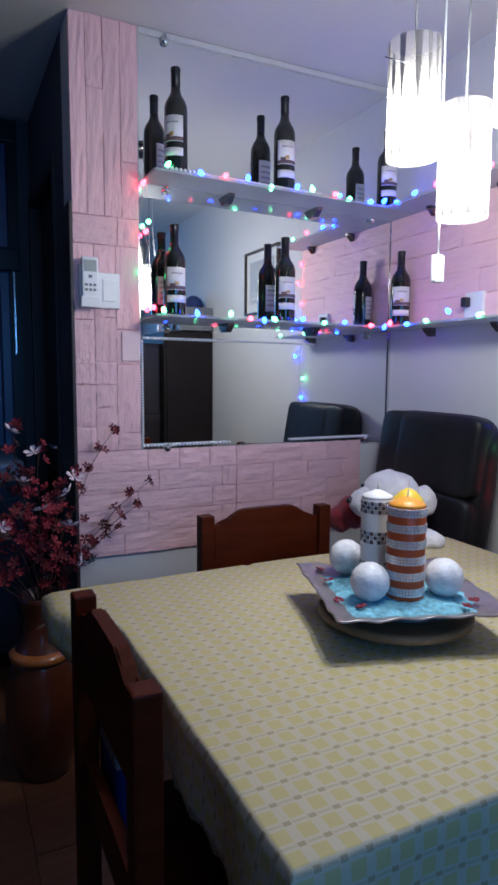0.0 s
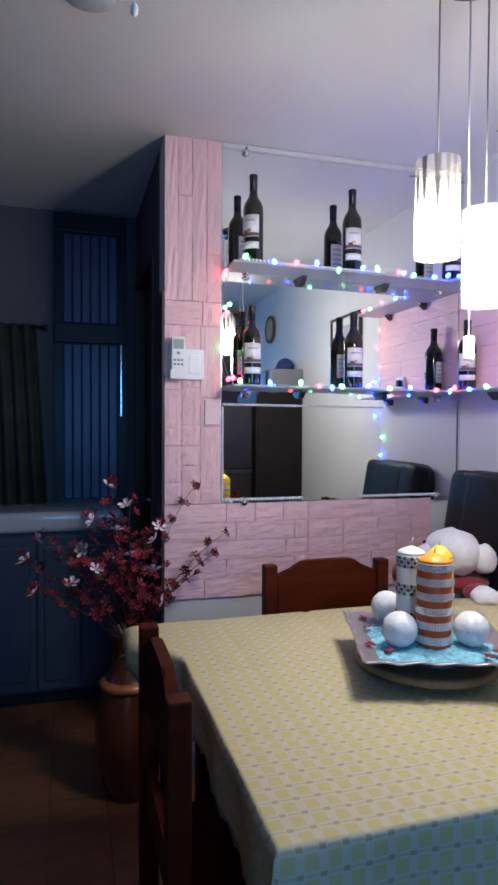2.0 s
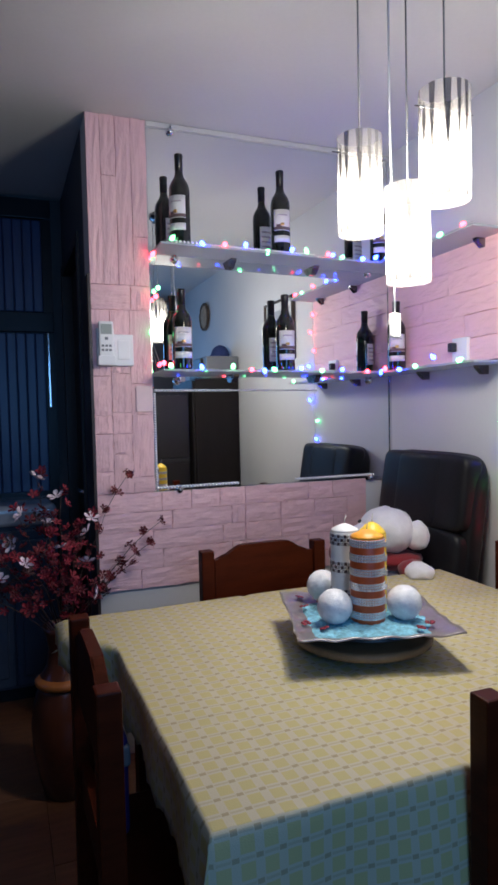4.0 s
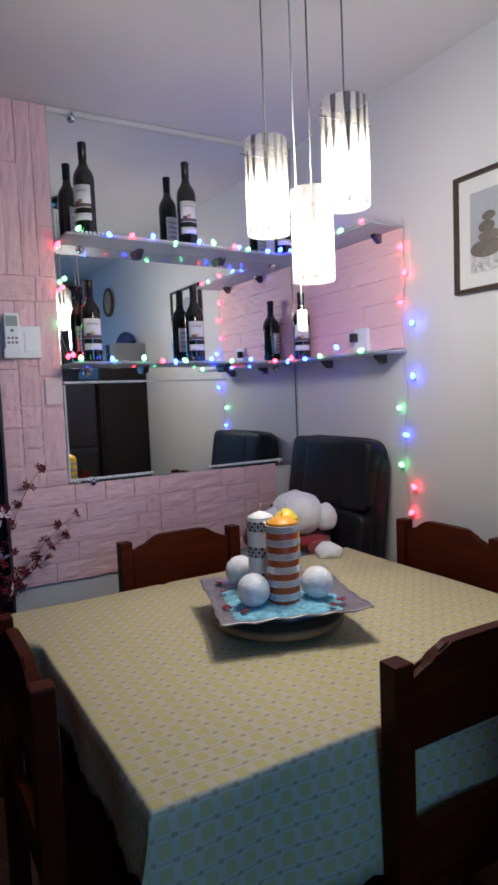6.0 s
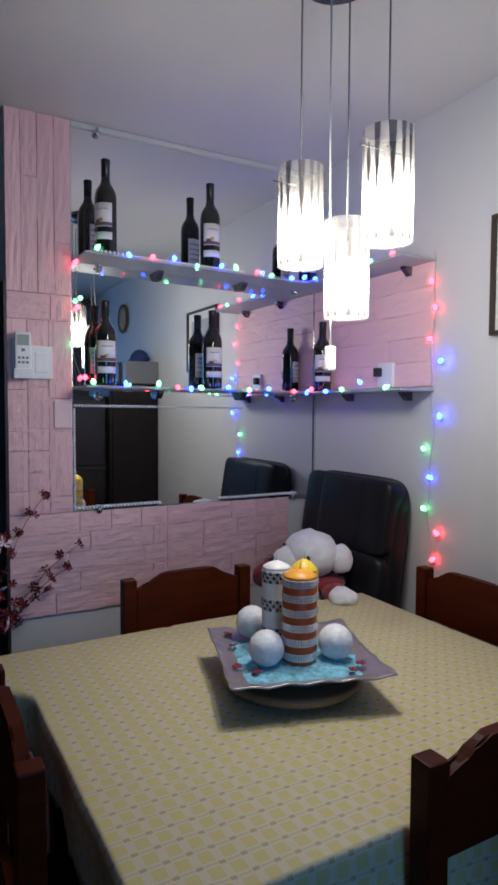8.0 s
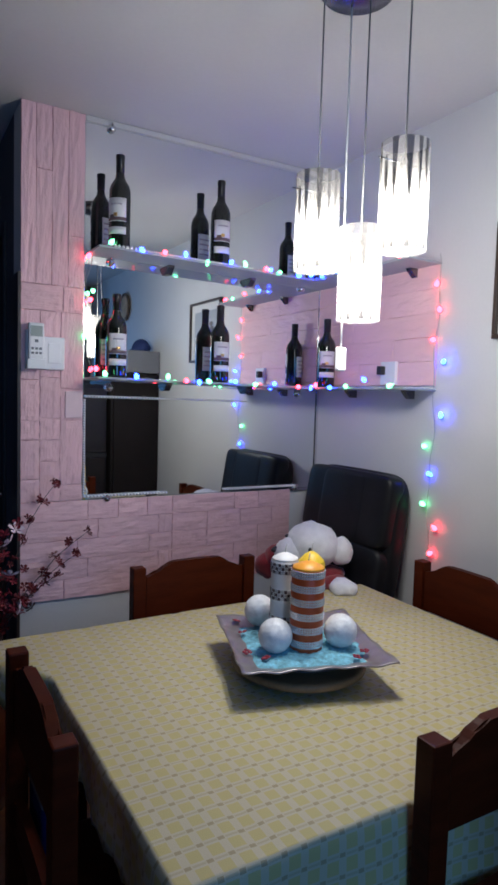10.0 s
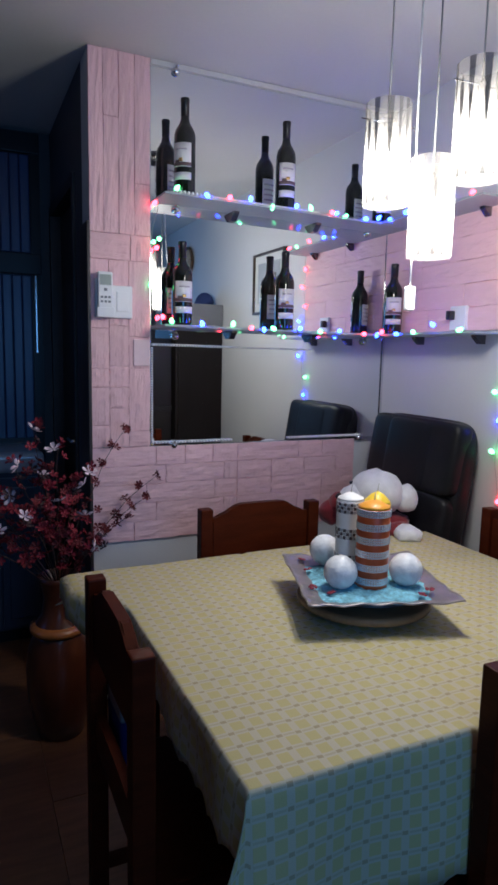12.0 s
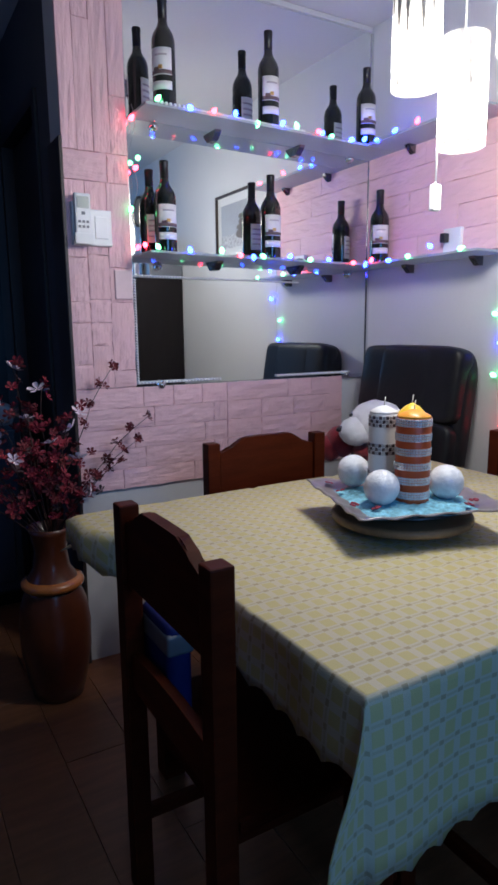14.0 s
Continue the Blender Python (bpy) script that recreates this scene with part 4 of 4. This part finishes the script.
# ---------------------------------------------------------------- vase with artificial flowers
M_TERRA = mat("glazed_terracotta", (0.075, 0.02, 0.008), 0.3, var=0.3, scale=8, fine=50, bump=0.08, coat=0.4)
VX, VY = 0.41, 2.185
vs_ = thing("floor_vase", pose(VX, VY, 0), "tall terracotta floor vase beside the wall's end", "vase")
b = bmesh.new()
lathe(b, [(0.075, 0.0), (0.082, 0.004), (0.098, 0.07), (0.115, 0.17), (0.118, 0.26), (0.110, 0.33), (0.094, 0.375), (0.092, 0.383), (0.088, 0.39)], 40)
part("vase_body", b, M_TERRA, vs_, "", True)
b = bmesh.new()
lathe(b, [(0.088, 0.39), (0.10, 0.395), (0.104, 0.406), (0.10, 0.417), (0.082, 0.425)], 40, close=False)
# lamp light on the collar is put into its brighter orange
part("collar", b, mat("lamplit_collar_orange", (0.36, 0.12, 0.025), 0.25, var=0.2, coat=0.5), vs_, "raised ring coloured in lamp-lit orange", True)
b = bmesh.new()
lathe(b, [(0.082, 0.424), (0.06, 0.46), (0.052, 0.52), (0.062, 0.575), (0.072, 0.60), (0.066, 0.598), (0.047, 0.52), (0.055, 0.45)], 40, close=False)
part("neck", b, M_TERRA, vs_, "", True)

M_TWIG = mat("dark_twig", (0.05, 0.022, 0.015), 0.7, var=0.3)
M_RED = mat("red_silk_blossom", (0.21, 0.010, 0.022), 0.7, var=0.4, scale=50, bump=0.1)
M_DRED = mat("dark_red_bud", (0.14, 0.012, 0.016), 0.7, var=0.35, scale=50, bump=0.1)
M_WHITEF = mat("pinkish_white_blossom", (0.72, 0.58, 0.62), 0.7, var=0.12, scale=40, bump=0.1)
M_LEAFD = mat("dark_leaf", (0.035, 0.012, 0.014), 0.6, var=0.3)
fl = thing("artificial_flowers", pose(VX, VY, 0.50), "red and white artificial blossom twigs in the vase", "flowers")
rng = random.Random(11)


def blossom(bm, c, r, petals=5, mi=0):
    q = Euler((rng.uniform(-1.2, 1.2), rng.uniform(-1.2, 1.2), rng.uniform(0, 6))).to_matrix()
    for k in range(petals):
        a = 2 * math.pi * k / petals
        base = bm.verts.new(c)
        tip = []
        for da, rr, up in ((-0.45, 0.75, 0.25), (-0.2, 1.05, 0.38), (0.2, 1.05, 0.38), (0.45, 0.75, 0.25)):
            tip.append(bm.verts.new(Vector(c) + q @ (Vector((math.cos(a + da) * rr, math.sin(a + da) * rr, up)) * r)))
        mid = bm.verts.new(Vector(c) + q @ (Vector((math.cos(a) * 0.6, math.sin(a) * 0.6, 0.08)) * r))
        for f in ((base, tip[0], mid), (mid, tip[0], tip[1]), (mid, tip[1], tip[2]), (mid, tip[2], tip[3]), (base, mid, tip[3])):
            bm.faces.new(f).material_index = mi


tips = [((0.655, 2.20, 1.115), "bud"), ((0.775, 2.20, 0.935), "bud"), ((0.72, 2.17, 0.86), "bud"), ((0.66, 2.16, 0.80), "bud"),
        ((0.10, 2.16, 0.955), "mix"), ((0.34, 2.24, 1.12), "mix"), ((0.20, 2.12, 0.80), "mix"), ((0.27, 2.2, 1.0), "mix"), ((0.42, 2.22, 1.05), "mix"), ((0.49, 2.12, 0.98), "mix"),
        ((0.16, 2.22, 0.90), "mix"), ((0.30, 2.05, 0.86), "mix"), ((0.40, 2.06, 0.90), "mix"), ((0.50, 2.08, 0.84), "mix"), ((0.24, 2.08, 0.92), "mix"), ((0.36, 2.28, 0.95), "mix"),
        ((0.48, 2.2, 0.92), "mix"), ((0.10, 2.1, 0.78), "mix"), ((0.35, 2.12, 0.98), "mix"), ((0.45, 2.02, 0.78), "mix"), ((0.05, 2.2, 0.87), "mix"), ((0.53, 2.05, 0.74), "mix")]
for (tx, ty, tz), kind_ in tips:
    p0, p1 = Vector((0, 0, 0.02)), Vector((tx - VX, ty - VY, tz - 0.50))
    mid = Vector((p1.x * 0.35, p1.y * 0.35, p1.z * 0.62))
    pts = [p0.lerp(mid, k / 8).lerp(mid.lerp(p1, k / 8), k / 8) + Vector((0.004 * math.sin(k * 1.7), 0.004 * math.cos(k * 2.1), 0)) for k in range(9)]
    b = bmesh.new()
    tube(b, pts, 0.0024, 5, 0.45)
    tw = part("twig", b, M_TWIG, fl, "", True)
    b = bmesh.new()
    if kind_ == "bud":
        for f in (0.55, 0.7, 0.8, 0.9, 1.0):
            c = pts[min(8, int(f * 8))]
            for _ in range(4):
                q = c + Vector((rng.uniform(-0.012, 0.012), rng.uniform(-0.012, 0.012), rng.uniform(-0.008, 0.014)))
                blossom(b, q, rng.uniform(0.011, 0.017), 5, 1)
    else:
        for f in np.linspace(0.5, 1.0, 5):
            c = pts[min(8, int(f * 8))]
            for _ in range(3):
                q = c + Vector((rng.uniform(-0.03, 0.03), rng.uniform(-0.03, 0.03), rng.uniform(-0.02, 0.03)))
                blossom(b, q, rng.uniform(0.012, 0.023), 5, rng.choice((0, 0, 0, 1, 1, 3)))
        if rng.random() < 0.62:
            blossom(b, pts[8] + Vector((rng.uniform(-0.02, 0.02), -0.02, 0.0)), rng.uniform(0.024, 0.032), 5, 2)
    tagged(part("blossoms", b, [M_RED, M_DRED, M_WHITEF, M_LEAFD], tw, "", False), kind="stuff")

# ---------------------------------------------------------------- kitchen
M_NAVY = mat("navy_cupboard", (0.035, 0.055, 0.15), 0.35, var=0.3, scale=4, fine=30, stretch=(8, 8, 0.3), bump=0.05)
M_BLACKW = mat("black_lacquer", (0.012, 0.013, 0.018), 0.35, var=0.2, spec=0.25)
M_APPL = mat("white_enamel", (0.42, 0.45, 0.5), 0.12, var=0.05, bump=0.02, coat=0.3)
M_CURT = mat("dark_green_curtain", (0.03, 0.038, 0.03), 0.85, var=0.35, scale=12, fine=90, bump=0.2)
# body and doors carry their shade in this dark colour; the worktop stays lighter
M_CAB = mat("shaded_cabinet_paint", (0.04, 0.055, 0.09), 0.35, var=0.08, bump=0.03)
lc = thing("low_cabinet", pose(-0.14, 2.98, 0), "low kitchen cabinet with panelled doors darkened as in shade and white worktop", "cabinet")
part("plinth", boxbm(-0.58, 0.58, 0.05, 0.32, 0, 0.07), M_BLACKW, lc)
part("body", boxbm(-0.60, 0.60, 0.012, 0.35, 0.07, 0.83), M_CAB, lc)
for k in range(6):
    dd = part("door", boxbm(-0.597 + 0.2 * k, -0.403 + 0.2 * k, -0.006, 0.012, 0.085, 0.81, bevel=0.004), M_CAB, lc)
    part("panel", boxbm(-0.567 + 0.2 * k, -0.433 + 0.2 * k, -0.012, -0.006, 0.13, 0.765, bevel=0.005), M_CAB, dd)
part("worktop", boxbm(-0.62, 0.60, -0.03, 0.36, 0.832, 0.93, bevel=0.035, seg=5), M_APPL, lc, "glossy rounded worktop", True)
cu = thing("tall_cupboard", pose(0.135, 3.345, 0), "tall navy blue cupboard reaching the ceiling", "cupboard")
part("body", boxbm(0.0, 0.37, -0.02, 0.0, 0.0, 2.43), M_BLACKW, cu)
part("stile", boxbm(0.0, 0.045, -0.035, -0.02, 0.95, 2.43), M_BLACKW, cu)
part("stile", boxbm(0.325, 0.37, -0.035, -0.02, 0.95, 2.43), M_BLACKW, cu)
for z0, z1 in ((0.95, 1.76), (1.87, 2.33)):
    for k in range(6):
        part("slat", boxbm(0.047 + 0.046 * k, 0.091 + 0.046 * k, -0.032, -0.02, z0, z1, bevel=0.005), M_NAVY, cu)
part("cornice", boxbm(0.0, 0.37, -0.05, -0.02, 2.335, 2.43, bevel=0.004), M_BLACKW, cu)
part("rail", boxbm(0.0, 0.37, -0.05, -0.02, 1.765, 1.865, bevel=0.004), M_BLACKW, cu)
part("handle", boxbm(0.333, 0.345, -0.06, -0.035, 1.38, 1.76, bevel=0.003), M_CHROME, cu, "long chrome handle")
ct = thing("curtain", pose(-0.16, 3.30, 0.95), "dark patterned curtain hanging from a rod", "curtain")
b = bmesh.new()
prev = None
for i in range(61):
    x = -0.30 + 0.56 * i / 60
    y = 0.022 * math.sin(i * 0.9)
    lean = 0.05 * i / 60
    cur = (b.verts.new((x, y, -0.02)), b.verts.new((x - lean, y, 0.90)))
    if prev:
        b.faces.new((prev[0], cur[0], cur[1], prev[1]))
    prev = cur
cl = part("curtain_cloth", b, M_CURT, ct, "", True)
cl.modifiers.new("thickness", "SOLIDIFY").thickness = 0.003
b = bmesh.new()
tube(b, [(-0.5, 0, 0.885), (0.24, 0, 0.885)], 0.009, 10)
ball(b, (0.25, 0, 0.885), 0.016, 2)
part("rod", b, M_BLACKW, ct, "black curtain rod", True)

# ---------------------------------------------------------------- seen in the mirror only
cb = thing("side_cabinet", pose(1.71, 0.10, 0), "tall dark brown cabinet against the wall", "cabinet")
M_LAMINATE = mat("brown_laminate", (0.013, 0.010, 0.009), 0.5, var=0.25, scale=4, fine=40, stretch=(1, 1, 0.2), spec=0.2)
part("body", boxbm(-0.17, 0.165, -0.27, 0.27, 0.0, 1.585, bevel=0.003), M_LAMINATE, cb)
part("door", boxbm(-0.19, -0.172, -0.265, 0.265, 0.06, 1.57, bevel=0.003), M_LAMINATE, cb)
vit = thing("glass_cabinet", pose(1.27, 0.10, 0), "black cabinet with dark glass front", "cabinet")
part("body", boxbm(-0.24, 0.24, -0.22, 0.20, 0.0, 1.50), M_BLACKW, vit)
for x0, x1, z0, z1 in ((-0.23, 0.235, 0.03, 0.98), (-0.23, 0.235, 1.02, 1.47)):
    part("glass_pane", boxbm(x0, x1, 0.203, 0.211, z0, z1, bevel=0.002), M_CAPSULE, vit, "dark glass pane")
part("middle_rail", boxbm(-0.24, 0.24, 0.203, 0.215, 0.985, 1.015), M_BLACKPL, vit)
mw = thing("microwave_oven", pose(1.755, 0.19, 1.585), "grey microwave oven on top of the cabinet", "microwave")
part("housing", boxbm(-0.125, 0.12, -0.2, 0.19, 0.006, 0.165, bevel=0.006), M_GREYPL, mw)
part("door", boxbm(-0.145, -0.127, -0.19, 0.10, 0.015, 0.155, bevel=0.004), M_BLACKPL, mw, "black glass door")
for sx in (-0.1, 0.1):
    for sy in (-0.15, 0.15):
        part("foot", boxbm(sx - 0.012, sx + 0.012, sy - 0.012, sy + 0.012, 0, 0.008), M_BLACKPL, mw)
b = bmesh.new()
for v in bmesh.ops.create_icosphere(b, subdivisions=3, radius=0.075)["verts"]:
    v.co.z = max(v.co.z, 0) * 1.3
    if v.co.z < 0.002:
        v.co.x -= 0.02
cap = link("hat", b, mat("dark_blue_cloth", (0.02, 0.035, 0.13), 0.85, var=0.2, scale=20, fine=200, bump=0.3), None, "", True)
cap.matrix_world = pose(1.79, 0.22, 1.75)
tagged(cap, "dark blue cloth hat lying on the microwave", "hat")
orn = thing("wall_ornament", pose(XE - 0.012, -0.39, 2.15), "round beige woven ornament hanging on the wall", "wall ornament")
b = bmesh.new()
ball(b, (0, 0, 0), 0.102, 3, (0.2, 1, 1))
part("disc", b, mat("woven_straw", (0.46, 0.32, 0.2), 0.8, var=0.3, scale=30, fine=120, bump=0.6), orn, "", True)
b = bmesh.new()
tube(b, [(-0.005, 0.106 * math.cos(a), 0.106 * math.sin(a)) for a in np.linspace(0, 6.28, 33)], 0.012, 8)
part("rim", b, mat("dark_straw", (0.12, 0.08, 0.05), 0.8, var=0.3, bump=0.4), orn, "darker woven rim", True)

# ---------------------------------------------------------------- small things
bag = thing("blue_bag", pose(0.428, 1.245, 0.457), "blue bag with a grey band on the chair seat", "bag")
part("bag_body", boxbm(-0.026, 0.026, -0.08, 0.07, 0.0, 0.215, bevel=0.02, seg=3), mat("blue_fabric", (0.008, 0.012, 0.12), 0.7, var=0.2, scale=20, fine=150, bump=0.3), bag, "", True)
part("band", boxbm(-0.029, 0.029, -0.083, 0.073, 0.15, 0.195, bevel=0.008, seg=3), M_GREYPL, bag, "grey band", True)
pp = link("paper_sheet", boxbm(-0.07, 0.07, -0.05, 0.05, 0.0, 0.004), M_PAPER)
pp.matrix_world = pose(1.13, 0.80, 0.457, 0, 0, 20)
tagged(pp, "white folded paper on the chair seat", "paper")
cfl = thing("ceiling_light", pose(0.256, 1.545, ZC), "unlit round ceiling light with a pull cord", "ceiling light")
b = bmesh.new()
lathe(b, [(0.08, 0.0), (0.082, -0.012), (0.066, -0.032), (0.035, -0.042), (0.0, -0.044)], 32)
part("glass_dome", b, M_APPL, cfl, "", True)
b = bmesh.new()
tube(b, [(0.085, -0.28, -0.0), (0.085, -0.28, -0.213)], 0.0013, 5)
ball(b, (0.085, -0.28, -0.223), 0.011, 2, (0.8, 0.8, 1.4))
part("pull_cord", b, M_PLASTIC, cfl, "white pull cord", True)
part("cord_mount", boxbm(0.065, 0.105, -0.30, -0.26, -0.012, 0.0, bevel=0.003), M_PLASTIC, cfl)


# ---------------------------------------------------------------- pink foam brick panels
def brick(parent, w, h, m, seed, strip=False):
    """One raised foam brick, w by h, its face towards -y."""
    b = bmesh.new()
    nx, nz = (9, 4) if w > h else (4, 9)
    g = {}
    for i in range(nx + 1):
        for k in range(nz + 1):
            u, v = i / nx, k / nz
            edge = i in (0, nx) or k in (0, nz)
            a, c = (u * w, v * h) if w > h else (v * h, u * w)      # along and across the brick
            d = 0.0072 if edge else 0.0085 + 0.004 * noise.noise((a * 14 + seed * 3.1, c * 60, seed)) + 0.002 * noise.noise((a * 40, c * 120, seed * 2.7))
            ins = 0.0012
            jx = 0.0032 * noise.noise((seed * 1.7, v * 5, u * 3)) if i in (0, nx) else 0.0
            jz = 0.0032 * noise.noise((u * 6, seed * 2.3, v * 3)) if k in (0, nz) else 0.0
            g[i, k] = b.verts.new((ins + u * (w - 2 * ins) + jx, -d, ins + v * (h - 2 * ins) + jz))
    for i in range(nx):
        for k in range(nz):
            b.faces.new((g[i, k], g[i + 1, k], g[i + 1, k + 1], g[i, k + 1]))
    rim = [g[i, 0] for i in range(nx + 1)] + [g[nx, k] for k in range(1, nz + 1)] + [g[i, nz] for i in range(nx - 1, -1, -1)] + [g[0, k] for k in range(nz - 1, 0, -1)]
    back = [b.verts.new((v.co.x + (0.0016 if v.co.x > w / 2 else -0.0016), 0.0, v.co.z + (0.0016 if v.co.z > h / 2 else -0.0016))) for v in rim]
    for i in range(len(rim)):
        j = (i + 1) % len(rim)
        b.faces.new((rim[i], rim[j], back[j], back[i]))
    o = part("brick", b, M_PINK if w > h else M_PINKV, parent)
    o.matrix_basis = m


def panel(name, m, w, h, label):
    t = thing(name, m, label, "wall panel", "pink foam panels", "structure")
    part("backing", boxbm(0, w, -0.004, 0.0, 0, h), M_PINK, t)
    return t


seed = 0
PF = YN - 0.0005
p = panel("trim_pink_base", pose(PX, PF, 0.652), 1.178, 0.376, "pink foam panel in brick pattern below the mirror")
rng = random.Random(3)
for row in range(5):
    x, z0 = 0.0, 0.0752 * row
    while x < 1.178 - 0.01:
        w = rng.choice((0.12, 0.16, 0.21, 0.25, 0.29))
        if x < 0.6 < x + w:
            w = 0.6 - x if 0.6 - x > 0.05 else 0.72 - x
        if x + w > 1.12:
            w = 1.178 - x
        seed += 1
        brick(p, w, 0.0752, pose(x, -0.004, z0), seed)
        x += w
p = panel("trim_pink_pillar", pose(PX, PF, 1.030), 0.226, ZC - 1.031, "pink foam panel on the wall's free end")
cols = (0.0, 0.068, 0.142, 0.226)
for c0, c1, cuts in ((0.0, 0.068, (0, 0.085, 0.23, 0.30, 0.45, 0.70)), (0.068, 0.142, (0, 0.15, 0.23, 0.31, 0.46, 0.55, 0.70)), (0.142, 0.226, (0, 0.06, 0.30, 0.42, 0.70))):
    for z0, z1 in zip(cuts, cuts[1:]):
        seed += 1
        brick(p, c1 - c0, z1 - z0, pose(c0, -0.004, z0), seed)
for x0, x1 in ((0, 0.15), (0.15, 0.226)):
    seed += 1
    brick(p, x1 - x0, 0.095, pose(x0, -0.004, 0.70), seed)
for x0, x1, cuts in ((0, 0.052, (0.795, 1.424)), (0.052, 0.108, (0.795, 1.2, 1.424)), (0.108, 0.166, (0.795, 1.424)), (0.166, 0.226, (0.795, 0.98, 1.424))):
    for z0, z1 in zip(cuts, cuts[1:]):
        seed += 1
        brick(p, x1 - x0, z1 - z0, pose(x0, -0.004, z0), seed)
p = panel("trim_pink_shelf", pose(XE - 0.0005, YN - 0.010, 1.50, 0, 0, -90), 0.72, 0.44, "pink foam panel between the shelves")
for row in range(5):
    x = 0.0
    for w in ((0.3, 0.42), (0.5, 0.22), (0.25, 0.47), (0.41, 0.31), (0.33, 0.39))[row]:
        seed += 1
        brick(p, w, 0.088, pose(x, -0.004, 0.088 * row), seed)
        x += w

# ---------------------------------------------------------------- laminate floor
fl_ = thing("floor", pose(0, 0, 0), "red-brown wooden laminate floor", "floor", kind="structure")
plank_mesh = {}
row = 0
x = XW
while x < XE - 0.001:
    w = min(0.193, XE - x)
    y = YS - (0.4 * (row % 3))
    while y < YK:
        y0, y1 = max(y, YS), min(y + 1.2, YK)
        if y1 - y0 > 0.02:
            key = (round(w, 3), round(y1 - y0, 3))
            if key not in plank_mesh:
                o = part("plank", boxbm(0.0006, w - 0.0006, 0.0006, y1 - y0 - 0.0006, -0.006, 0.0, bevel=0.001, seg=1), M_FLOOR, fl_)
                plank_mesh[key] = o.data
            else:
                o = new("plank", plank_mesh[key])
                o.parent = fl_
            o.location = (x, y0, 0)
        y += 1.2
    x += 0.193
    row += 1
